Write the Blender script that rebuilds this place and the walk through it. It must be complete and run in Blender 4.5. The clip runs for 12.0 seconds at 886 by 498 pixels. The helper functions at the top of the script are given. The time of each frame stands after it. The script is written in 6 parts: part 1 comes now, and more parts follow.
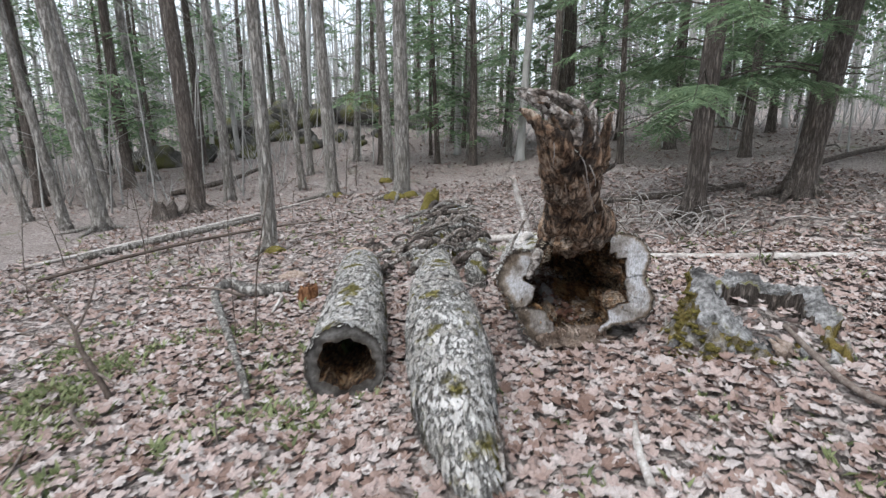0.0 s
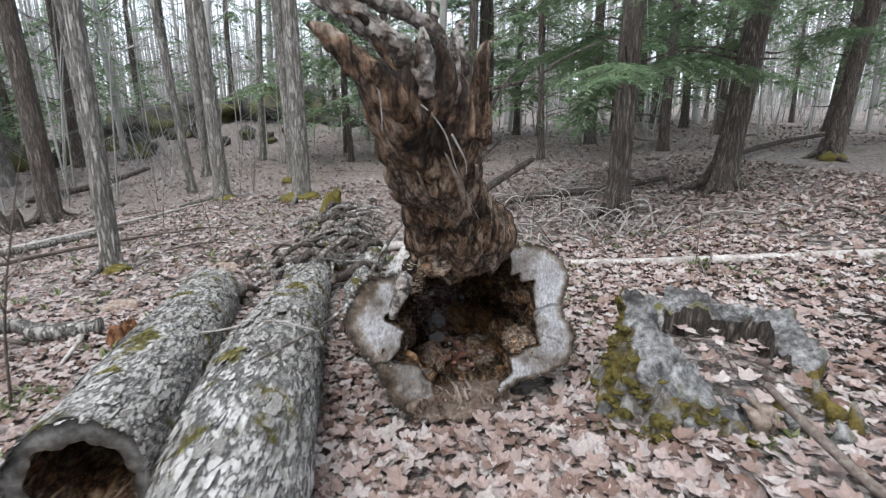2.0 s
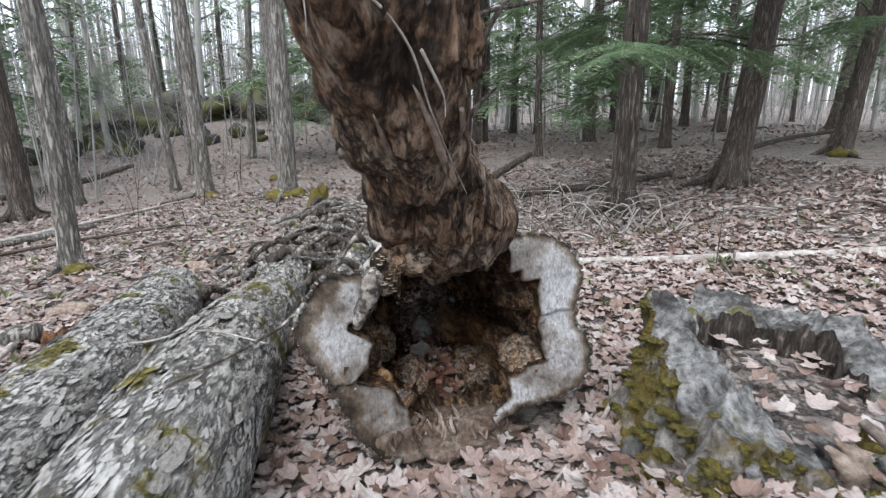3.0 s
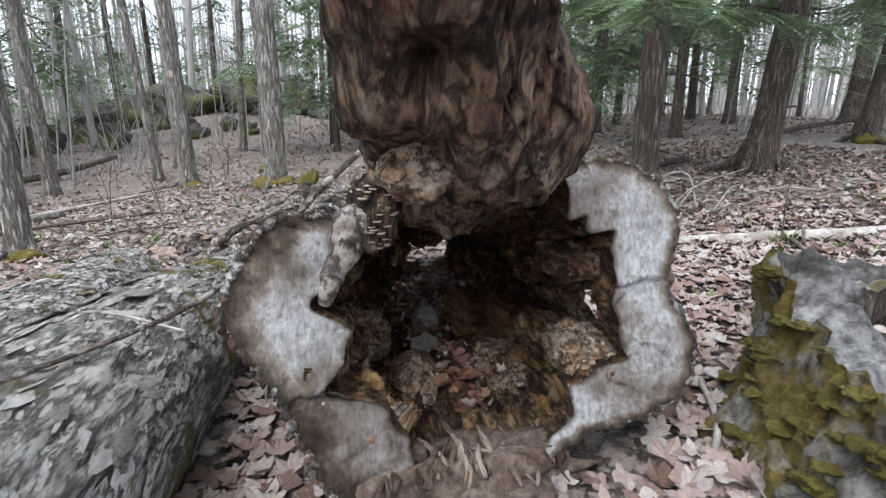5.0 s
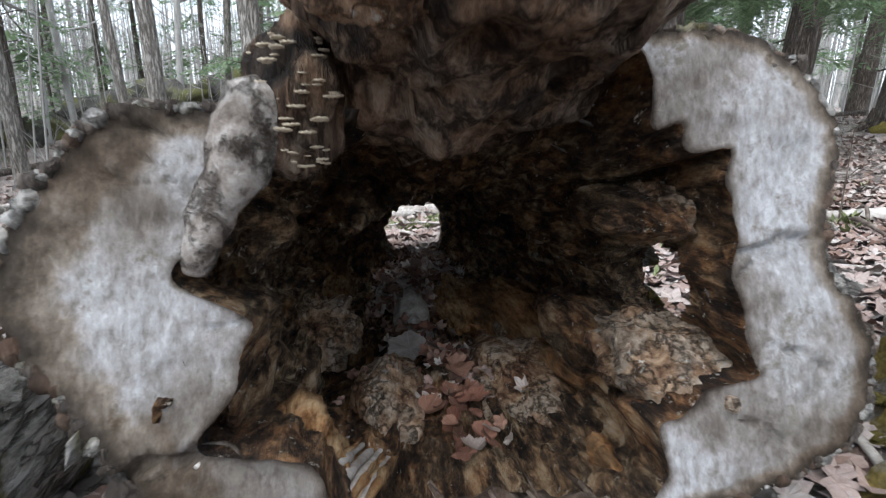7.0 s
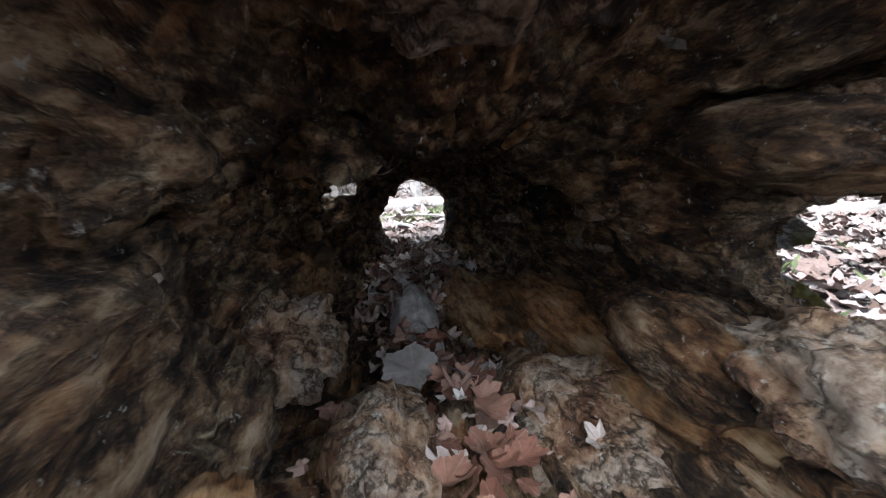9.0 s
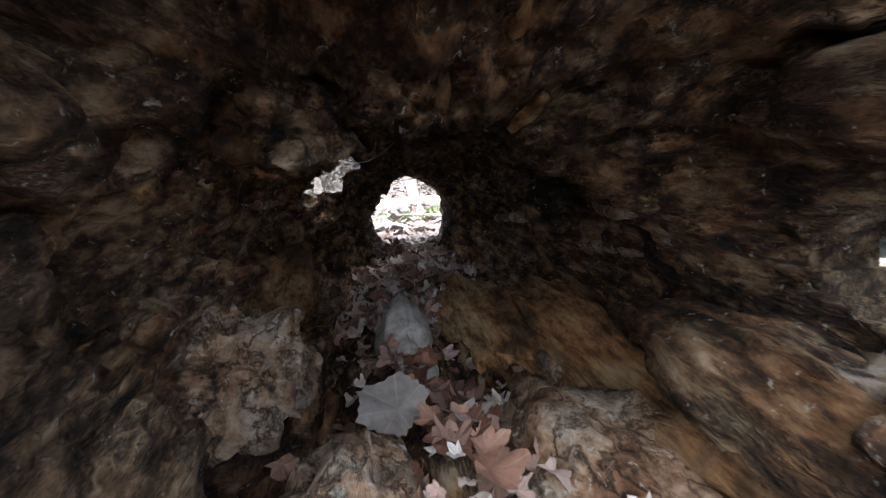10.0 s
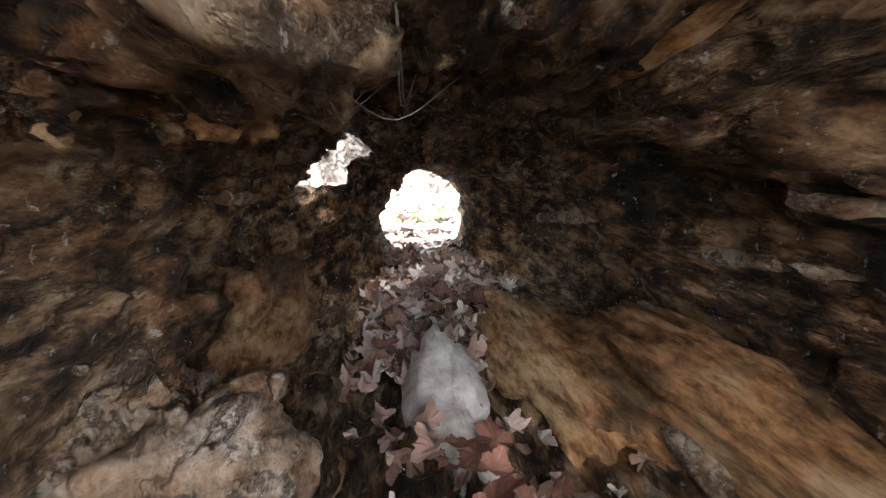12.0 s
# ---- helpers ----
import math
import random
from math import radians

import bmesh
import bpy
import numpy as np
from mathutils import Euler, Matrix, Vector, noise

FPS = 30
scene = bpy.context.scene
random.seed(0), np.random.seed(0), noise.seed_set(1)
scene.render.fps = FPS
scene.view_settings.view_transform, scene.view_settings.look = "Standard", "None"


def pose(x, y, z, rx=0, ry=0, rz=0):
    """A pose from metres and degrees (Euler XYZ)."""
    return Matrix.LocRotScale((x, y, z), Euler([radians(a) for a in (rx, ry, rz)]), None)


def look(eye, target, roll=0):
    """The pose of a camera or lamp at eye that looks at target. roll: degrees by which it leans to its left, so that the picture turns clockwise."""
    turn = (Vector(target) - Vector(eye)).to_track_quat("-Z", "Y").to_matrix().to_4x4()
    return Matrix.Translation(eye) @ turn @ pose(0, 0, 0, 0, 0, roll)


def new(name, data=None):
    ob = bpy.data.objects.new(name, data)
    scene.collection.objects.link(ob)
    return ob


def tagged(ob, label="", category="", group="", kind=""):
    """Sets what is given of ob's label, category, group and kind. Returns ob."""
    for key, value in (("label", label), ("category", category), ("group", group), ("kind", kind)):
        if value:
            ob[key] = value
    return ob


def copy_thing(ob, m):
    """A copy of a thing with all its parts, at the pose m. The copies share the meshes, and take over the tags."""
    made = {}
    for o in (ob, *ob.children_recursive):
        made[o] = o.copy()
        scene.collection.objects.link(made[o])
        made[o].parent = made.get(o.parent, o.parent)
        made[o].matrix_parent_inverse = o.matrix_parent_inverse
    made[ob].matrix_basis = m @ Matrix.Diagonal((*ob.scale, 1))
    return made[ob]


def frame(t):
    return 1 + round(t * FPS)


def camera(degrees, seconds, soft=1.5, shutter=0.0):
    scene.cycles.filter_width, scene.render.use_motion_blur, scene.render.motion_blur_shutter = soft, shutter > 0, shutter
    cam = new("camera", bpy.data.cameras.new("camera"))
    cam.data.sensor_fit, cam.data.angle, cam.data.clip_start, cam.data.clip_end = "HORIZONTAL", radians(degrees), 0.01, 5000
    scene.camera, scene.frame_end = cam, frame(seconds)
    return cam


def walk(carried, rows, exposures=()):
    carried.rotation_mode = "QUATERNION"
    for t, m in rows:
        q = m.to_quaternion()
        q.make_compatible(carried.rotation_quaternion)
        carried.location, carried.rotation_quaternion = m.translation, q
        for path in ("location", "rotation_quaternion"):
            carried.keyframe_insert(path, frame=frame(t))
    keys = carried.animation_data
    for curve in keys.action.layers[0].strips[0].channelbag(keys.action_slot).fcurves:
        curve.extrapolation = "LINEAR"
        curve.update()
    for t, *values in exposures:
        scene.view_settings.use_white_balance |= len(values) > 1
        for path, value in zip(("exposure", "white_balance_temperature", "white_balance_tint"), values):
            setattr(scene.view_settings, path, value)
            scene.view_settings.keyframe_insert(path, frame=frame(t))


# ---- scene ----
cam = camera(83.5, 12.0, soft=1.25, shutter=0.4)
EXPO, SKY, SUN = 1.27, 0.14, 1.0
METRES, EYE, TILT, LEAN, TURN = 4.0, 1.45, -14.0, 0.0, 0.0
ROWS = [
    (0.0, 0.0, 0.0, 0.0, 0.0, 0.0, 0.0),
    (0.5, 0.0417, 0.0666, 0.0282, -2.03, -0.01, 0.48),
    (1.0, 0.0795, 0.1338, 0.0369, -4.98, -0.03, 1.32),
    (1.5, 0.1071, 0.2068, 0.0291, -7.04, -0.09, 1.8),
    (2.0, 0.1334, 0.2907, 0.0275, -7.66, -0.13, 1.96),
    (2.5, 0.1524, 0.3568, 0.0226, -7.91, -0.03, 1.95),
    (4.5, 0.1763, 0.5537, -0.0121, -8.29, 0.18, 1.91),
    (5.0, 0.1733, 0.5868, -0.0246, -8.4, 0.21, 1.9),
    (5.5, 0.1707, 0.6165, -0.0327, -8.54, 0.23, 1.93),
    (6.0, 0.1763, 0.646, -0.0365, -8.66, 0.22, 1.95),
    (6.5, 0.1864, 0.6827, -0.0436, -8.77, 0.19, 2.01),
    (7.0, 0.1946, 0.717, -0.0479, -8.89, 0.24, 1.96),
    (9.0, 0.1993, 0.8138, -0.0581, -9.28, 0.46, 1.77),
    (9.5, 0.2055, 0.8367, -0.0594, -9.38, 0.49, 1.76),
    (10.0, 0.2086, 0.8573, -0.0562, -9.46, 0.55, 1.77),
    (10.5, 0.2068, 0.8791, -0.0522, -9.51, 0.56, 1.8),
    (11.0, 0.2044, 0.9033, -0.0531, -9.52, 0.59, 1.79),
    (11.5, 0.2023, 0.926, -0.053, -9.51, 0.64, 1.82),
    (12.0, 0.2022, 0.9444, -0.0502, -9.57, 0.67, 1.8),
]
walk(cam, [(t, pose(0, 0, EYE, TILT, LEAN, TURN) @ pose(METRES * x, METRES * y, METRES * z, 90 + pitch, roll, yaw)) for t, x, y, z, yaw, pitch, roll in ROWS],
     [(0.0, EXPO, 5960, 5), (5.0, EXPO + 0.2, 5930, 5), (7.2, EXPO + 0.4, 5850, 4), (8.8, EXPO + 1.1, 5600, 4), (10.5, EXPO + 2.25, 5900, 6), (12.0, EXPO + 3.45, 6350, 8)])

# ---------------------------------------------------------------- world and light
world = bpy.data.worlds.new("overcast_sky")
scene.world = world
world.use_nodes = True
wn = world.node_tree
sky = wn.nodes.new("ShaderNodeTexSky")
sky.sky_type, sky.sun_disc = "NISHITA", False
sky.sun_elevation, sky.sun_rotation = radians(58), radians(200)
sky.air_density, sky.dust_density, sky.ozone_density = 0.9, 6.0, 1.0
veil = wn.nodes.new("ShaderNodeMix")
veil.data_type = "RGBA"
veil.inputs[0].default_value = 0.65
veil.inputs[7].default_value = (6.0, 6.0, 6.15, 1)
wn.links.new(sky.outputs[0], veil.inputs[6])
wn.links.new(veil.outputs[2], wn.nodes["Background"].inputs[0])
wn.nodes["Background"].inputs[1].default_value = SKY
sun = new("sun", bpy.data.lights.new("sun", "SUN"))
sun.data.energy, sun.data.angle, sun.data.color = SUN, radians(60), (1.0, 0.98, 0.96)
sun.matrix_world = look((-15, -10, 27), (0, 0, 0))


# ---------------------------------------------------------------- materials
def link(nt, a, b):
    nt.links.new(a, b)


def ramp(nt, fac, stops):
    r = nt.nodes.new("ShaderNodeValToRGB")
    while len(r.color_ramp.elements) < len(stops):
        r.color_ramp.elements.new(0.5)
    for e, (p, c) in zip(r.color_ramp.elements, stops):
        e.position, e.color = p, (*c, 1)
    link(nt, fac, r.inputs[0])
    return r.outputs[0]


def noise_tex(nt, vec, scale, detail=6, rough=0.6, distort=0.0):
    n = nt.nodes.new("ShaderNodeTexNoise")
    n.inputs["Scale"].default_value, n.inputs["Detail"].default_value = scale, detail
    n.inputs["Roughness"].default_value, n.inputs["Distortion"].default_value = rough, distort
    link(nt, vec, n.inputs["Vector"])
    return n.outputs[0]


def mix(nt, fac, a, b, kind="MIX"):
    m = nt.nodes.new("ShaderNodeMix")
    m.data_type, m.blend_type = "RGBA", kind
    for value, slot in ((fac, 0), (a, 6), (b, 7)):
        if isinstance(value, tuple):
            m.inputs[slot].default_value = (*value, 1)
        elif isinstance(value, (int, float)):
            m.inputs[slot].default_value = value
        else:
            link(nt, value, m.inputs[slot])
    return m.outputs[2]


def surface(name, stops, scale, stretch=(1, 1, 1), patches=None, moss=None, bump=0.4, depth=0.01, rough=0.9, cracks=None, attr=None, vary=None, spec=0.2, dots=None):
    """A weathered surface: grain from a stretched noise, larger patches, cracks, moss, and relief from the same fields."""
    m = bpy.data.materials.new(name)
    m.use_nodes = True
    nt = m.node_tree
    bsdf = nt.nodes["Principled BSDF"]
    bsdf.inputs["Specular IOR Level"].default_value = spec
    tc = nt.nodes.new("ShaderNodeTexCoord")
    mp = nt.nodes.new("ShaderNodeMapping")
    mp.inputs["Scale"].default_value = stretch
    link(nt, tc.outputs["Object"], mp.inputs["Vector"])
    vec, plain = mp.outputs[0], tc.outputs["Object"]
    grain = noise_tex(nt, vec, scale * 1.5, 10, 0.7, 0.0)
    colour = ramp(nt, grain, stops)
    height = grain
    if patches:
        p_scale, p_stops, p_mix = patches
        big = noise_tex(nt, plain, p_scale, 7, 0.62, 0.0)
        colour = mix(nt, p_mix, colour, ramp(nt, big, p_stops), "MULTIPLY")
    if cracks:
        c_scale, c_width, c_colour = cracks
        fold = nt.nodes.new("ShaderNodeMath")
        fold.operation = "SUBTRACT"
        link(nt, noise_tex(nt, vec, c_scale * 1.3, 8, 0.62, 0.0), fold.inputs[0])
        fold.inputs[1].default_value = 0.5
        line = nt.nodes.new("ShaderNodeMath")
        line.operation = "ABSOLUTE"
        link(nt, fold.outputs[0], line.inputs[0])
        edge = ramp(nt, line.outputs[0], [(0.0, (0, 0, 0)), (c_width * 0.3, (1, 1, 1))])
        colour = mix(nt, edge, mix(nt, 0.75, colour, c_colour), colour)
        both = nt.nodes.new("ShaderNodeMath")
        both.operation = "MULTIPLY_ADD"
        link(nt, edge, both.inputs[0])
        both.inputs[1].default_value = 0.8
        link(nt, grain, both.inputs[2])
        height = both.outputs[0]
    if dots:
        d_scale, d_low, d_high, d_colour = dots
        spots = noise_tex(nt, plain, d_scale, 5, 0.7)
        colour = mix(nt, ramp(nt, spots, [(d_low, (0, 0, 0)), (d_high, (1, 1, 1))]), colour, d_colour)
    if attr:
        a_name, a_stops = attr
        a = nt.nodes.new("ShaderNodeAttribute")
        a.attribute_name = a_name
        wob = nt.nodes.new("ShaderNodeMath")
        wob.operation = "MULTIPLY_ADD"
        link(nt, noise_tex(nt, plain, 14, 6, 0.65), wob.inputs[0])
        wob.inputs[1].default_value = 0.4
        scaled = nt.nodes.new("ShaderNodeMath")
        scaled.operation = "MULTIPLY"
        link(nt, a.outputs["Fac"], scaled.inputs[0])
        scaled.inputs[1].default_value = 0.6
        link(nt, scaled.outputs[0], wob.inputs[2])
        colour = mix(nt, 1.0, colour, ramp(nt, wob.outputs[0], a_stops), "MULTIPLY")
    if moss:
        m_scale, low, high, m_colour = moss
        fuzz = noise_tex(nt, plain, 90, 3, 0.7)
        where = ramp(nt, noise_tex(nt, plain, m_scale, 5, 0.6), [(low, (0, 0, 0)), (high, (1, 1, 1))])
        tone = ramp(nt, fuzz, [(0.3, tuple(0.45 * c for c in m_colour)), (0.7, m_colour)])
        colour = mix(nt, where, colour, tone)
    if vary:
        info = nt.nodes.new("ShaderNodeObjectInfo")
        geo = nt.nodes.new("ShaderNodeNewGeometry")
        source = info.outputs["Random"] if vary[0] == "object" else geo.outputs["Random Per Island"]
        colour = mix(nt, vary[2], colour, ramp(nt, source, vary[1]), "MULTIPLY")
    link(nt, colour, bsdf.inputs["Base Color"])
    rr = nt.nodes.new("ShaderNodeMapRange")
    rr.inputs["To Min"].default_value, rr.inputs["To Max"].default_value = rough - 0.12, min(1.0, rough + 0.08)
    link(nt, grain, rr.inputs[0])
    link(nt, rr.outputs[0], bsdf.inputs["Roughness"])
    bp = nt.nodes.new("ShaderNodeBump")
    bp.inputs["Strength"].default_value, bp.inputs["Distance"].default_value = bump, depth
    link(nt, height, bp.inputs["Height"])
    link(nt, bp.outputs[0], bsdf.inputs["Normal"])
    return m


def leaf_material(name, stops, source, rough=0.75, through_light=0.0):
    """Thin leaves: each one its own tone, with fine mottling and veins of relief."""
    m = bpy.data.materials.new(name)
    m.use_nodes = True
    nt = m.node_tree
    bsdf = nt.nodes["Principled BSDF"]
    info = nt.nodes.new("ShaderNodeObjectInfo")
    geo = nt.nodes.new("ShaderNodeNewGeometry")
    tone = ramp(nt, info.outputs["Random"] if source == "object" else geo.outputs["Random Per Island"], stops)
    tc = nt.nodes.new("ShaderNodeTexCoord")
    spots = noise_tex(nt, tc.outputs["Object"], 4.5 if source == "object" else 70, 6, 0.68)
    wide = noise_tex(nt, tc.outputs["Object"], 1.3, 3, 0.5)
    tone = mix(nt, 0.8, tone, ramp(nt, spots, [(0.3, (0.62, 0.58, 0.55)), (0.6, (1, 1, 1))]), "MULTIPLY")
    tone = mix(nt, 0.7, tone, ramp(nt, wide, [(0.3, (0.75, 0.72, 0.7)), (0.65, (1, 1, 1))]), "MULTIPLY")
    if source == "object":
        axes = nt.nodes.new("ShaderNodeSeparateXYZ")
        link(nt, tc.outputs["Object"], axes.inputs[0])
        angle = nt.nodes.new("ShaderNodeMath")
        angle.operation = "ARCTAN2"
        link(nt, axes.outputs[0], angle.inputs[0])
        link(nt, axes.outputs[1], angle.inputs[1])
        swing = nt.nodes.new("ShaderNodeMath")
        swing.operation = "PINGPONG"
        link(nt, angle.outputs[0], swing.inputs[0])
        swing.inputs[1].default_value = 0.4363
        tone = mix(nt, ramp(nt, swing.outputs[0], [(0.0, (1, 1, 1)), (0.05, (0, 0, 0))]), tone, mix(nt, 0.2, tone, (0.45, 0.40, 0.36)))
    link(nt, tone, bsdf.inputs["Base Color"])
    bsdf.inputs["Roughness"].default_value = rough
    bsdf.inputs["Specular IOR Level"].default_value = 0.25
    if through_light:
        bsdf.inputs["Subsurface Weight"].default_value = 0.0
        tr = nt.nodes.new("ShaderNodeBsdfTranslucent")
        link(nt, tone, tr.inputs[0])
        ms = nt.nodes.new("ShaderNodeMixShader")
        ms.inputs[0].default_value = through_light
        link(nt, bsdf.outputs[0], ms.inputs[1])
        link(nt, tr.outputs[0], ms.inputs[2])
        link(nt, ms.outputs[0], nt.nodes["Material Output"].inputs[0])
    bp = nt.nodes.new("ShaderNodeBump")
    bp.inputs["Strength"].default_value, bp.inputs["Distance"].default_value = 0.3, 0.003
    link(nt, spots, bp.inputs["Height"])
    link(nt, bp.outputs[0], bsdf.inputs["Normal"])
    return m


LEAF_TONES = [(0.0, (0.11, 0.066, 0.050)), (0.14, (0.20, 0.138, 0.116)), (0.35, (0.275, 0.208, 0.186)), (0.6, (0.33, 0.265, 0.247)), (0.85, (0.355, 0.315, 0.302)), (1.0, (0.41, 0.375, 0.362))]
BROWN_TONES = [(0.0, (0.08, 0.04, 0.028)), (0.35, (0.19, 0.088, 0.06)), (0.7, (0.25, 0.14, 0.10)), (0.9, (0.28, 0.21, 0.18)), (1.0, (0.36, 0.33, 0.31))]
M_GROUND = surface("forest_floor", [(0.30, (0.10, 0.078, 0.068)), (0.42, (0.25, 0.203, 0.185)), (0.53, (0.35, 0.305, 0.285)), (0.72, (0.44, 0.405, 0.385))], 13,
                   patches=(0.35, [(0.35, (0.65, 0.63, 0.61)), (0.6, (1, 1, 1))], 0.7), moss=(0.45, 0.62, 0.74, (0.15, 0.16, 0.075)), bump=0.9, depth=0.03, cracks=(9, 0.16, (0.08, 0.064, 0.055)))
M_LITTER = leaf_material("dead_maple_leaves", LEAF_TONES, "island")
M_LEAF = leaf_material("single_dead_leaf", LEAF_TONES, "object")
M_HEAP = leaf_material("heaped_small_leaves", [(0.0, (0.10, 0.06, 0.045)), (0.3, (0.24, 0.15, 0.12)), (0.6, (0.36, 0.27, 0.24)), (0.85, (0.42, 0.38, 0.35)), (1.0, (0.52, 0.49, 0.47))], "island")
M_BROWNLEAF = leaf_material("brown_leaf", BROWN_TONES, "object")
M_PALELEAF = leaf_material("pale_leaf", [(0.0, (0.17, 0.155, 0.145)), (1.0, (0.20, 0.185, 0.175))], "object")
M_GREY_BARK = surface("grey_bark", [(0.28, (0.10, 0.09, 0.08)), (0.44, (0.27, 0.25, 0.23)), (0.62, (0.43, 0.41, 0.385))], 12, (1.2, 1.2, 0.2),
                      patches=(1.6, [(0.35, (0.62, 0.6, 0.57)), (0.6, (1, 1, 1))], 0.8), moss=(2.2, 0.68, 0.8, (0.13, 0.14, 0.06)), bump=1.0, depth=0.03, cracks=(13, 0.25, (0.08, 0.07, 0.06)))
M_DARK_BARK = surface("dark_furrowed_bark", [(0.27, (0.075, 0.063, 0.055)), (0.48, (0.19, 0.162, 0.142)), (0.72, (0.33, 0.29, 0.26))], 11, (1.3, 1.3, 0.16),
                      patches=(1.2, [(0.35, (0.65, 0.6, 0.58)), (0.6, (1, 1, 1))], 0.8), bump=1.0, depth=0.04, cracks=(15, 0.35, (0.04, 0.032, 0.027)))
M_LOG_BARK = surface("log_bark", [(0.29, (0.10, 0.088, 0.078)), (0.39, (0.37, 0.35, 0.328)), (0.52, (0.56, 0.54, 0.515)), (0.75, (0.72, 0.70, 0.675))], 16, (1.7, 0.5, 1.7),
                     patches=(3, [(0.36, (0.55, 0.52, 0.49)), (0.55, (1, 1, 1))], 0.85), moss=(3.4, 0.555, 0.62, (0.21, 0.18, 0.055)), bump=1.0, depth=0.04, cracks=(10, 0.3, (0.035, 0.029, 0.025)))
M_FLAKE = surface("bark_flake", [(0.3, (0.20, 0.183, 0.168)), (0.45, (0.39, 0.37, 0.348)), (0.7, (0.60, 0.58, 0.555))], 26, (1.2, 0.5, 1.2),
                  patches=(7, [(0.35, (0.55, 0.52, 0.49)), (0.58, (1, 1, 1))], 0.8), bump=1.0, depth=0.012, vary=("object", [(0, (0.75, 0.73, 0.7)), (1, (1.0, 1.0, 1.0))], 1.0))
M_SCALES = surface("bark_scales", [(0.30, (0.26, 0.24, 0.226)), (0.41, (0.41, 0.39, 0.372)), (0.53, (0.50, 0.48, 0.462)), (0.72, (0.60, 0.58, 0.56))], 22, (1.5, 0.5, 1.5),
                   patches=(2.6, [(0.36, (0.62, 0.6, 0.57)), (0.55, (1, 1, 1))], 0.8), moss=(3.4, 0.555, 0.62, (0.21, 0.18, 0.055)), bump=1.0, depth=0.02, vary=("island", [(0, (0.90, 0.89, 0.88)), (1, (1.0, 1.0, 1.0))], 1.0), cracks=(9, 0.09, (0.09, 0.078, 0.068)))
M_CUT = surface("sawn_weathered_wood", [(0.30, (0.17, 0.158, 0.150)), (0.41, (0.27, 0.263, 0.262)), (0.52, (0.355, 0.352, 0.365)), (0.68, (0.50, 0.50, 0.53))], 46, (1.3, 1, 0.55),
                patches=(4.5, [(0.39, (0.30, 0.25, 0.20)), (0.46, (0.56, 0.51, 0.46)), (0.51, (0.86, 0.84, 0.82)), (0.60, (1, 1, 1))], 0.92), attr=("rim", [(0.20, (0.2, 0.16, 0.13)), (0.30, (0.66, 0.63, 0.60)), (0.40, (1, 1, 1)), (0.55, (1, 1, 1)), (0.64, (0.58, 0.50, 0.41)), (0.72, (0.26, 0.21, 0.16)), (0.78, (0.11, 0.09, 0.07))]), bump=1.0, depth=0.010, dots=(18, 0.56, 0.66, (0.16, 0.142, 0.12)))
# brown rot; its black patches and tan peaks also paint shaded pits, lit ridges
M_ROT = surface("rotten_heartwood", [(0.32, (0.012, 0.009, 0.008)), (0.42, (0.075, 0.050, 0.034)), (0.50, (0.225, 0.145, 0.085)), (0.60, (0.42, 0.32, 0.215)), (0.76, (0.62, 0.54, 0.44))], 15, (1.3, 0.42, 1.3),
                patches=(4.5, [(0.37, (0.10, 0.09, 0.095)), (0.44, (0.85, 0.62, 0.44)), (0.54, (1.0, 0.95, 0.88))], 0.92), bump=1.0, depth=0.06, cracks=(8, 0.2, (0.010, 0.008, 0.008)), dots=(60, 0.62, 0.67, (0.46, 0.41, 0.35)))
M_PALEROT = surface("pale_crumbling_wood", [(0.31, (0.07, 0.048, 0.036)), (0.41, (0.25, 0.18, 0.132)), (0.51, (0.44, 0.345, 0.265)), (0.70, (0.66, 0.57, 0.48))], 26, (1.1, 0.9, 1.1),
                    patches=(9, [(0.38, (0.42, 0.25, 0.16)), (0.47, (0.95, 0.78, 0.62)), (0.56, (1, 1, 1))], 0.9), bump=1.0, depth=0.035, cracks=(12, 0.12, (0.05, 0.036, 0.028)), dots=(46, 0.60, 0.66, (0.56, 0.52, 0.46)))
# tan wood, brightened further to carry daylight on the hollow's floor in its colour
M_FIBRE = surface("fibrous_tan_wood", [(0.31, (0.04, 0.024, 0.014)), (0.44, (0.22, 0.135, 0.066)), (0.54, (0.40, 0.28, 0.155)), (0.7, (0.58, 0.46, 0.31))], 24, (1.5, 0.35, 1.5), patches=(7, [(0.38, (0.25, 0.20, 0.17)), (0.46, (0.85, 0.62, 0.46)), (0.56, (1, 0.96, 0.92))], 0.9), bump=1.0, depth=0.012, vary=("object", [(0, (0.45, 0.42, 0.4)), (1, (1, 1, 1))], 1.0))
M_LIP = surface("shredded_brown_wood", [(0.28, (0.04, 0.028, 0.022)), (0.5, (0.16, 0.12, 0.095)), (0.72, (0.33, 0.29, 0.252))], 18, (1.5, 1.5, 0.4), patches=(8, [(0.32, (0.45, 0.36, 0.3)), (0.58, (1, 1, 1))], 0.85), bump=1.0, depth=0.012, vary=("object", [(0, (0.4, 0.36, 0.33)), (1, (1, 1, 1))], 1.0))
M_LIP2 = surface("splintered_tan_wood", [(0.25, (0.08, 0.055, 0.042)), (0.5, (0.28, 0.22, 0.18)), (0.75, (0.50, 0.44, 0.39))], 20, (1.5, 0.5, 1.5), patches=(6, [(0.3, (0.4, 0.33, 0.29)), (0.6, (1, 1, 1))], 0.85), bump=0.9, depth=0.015)
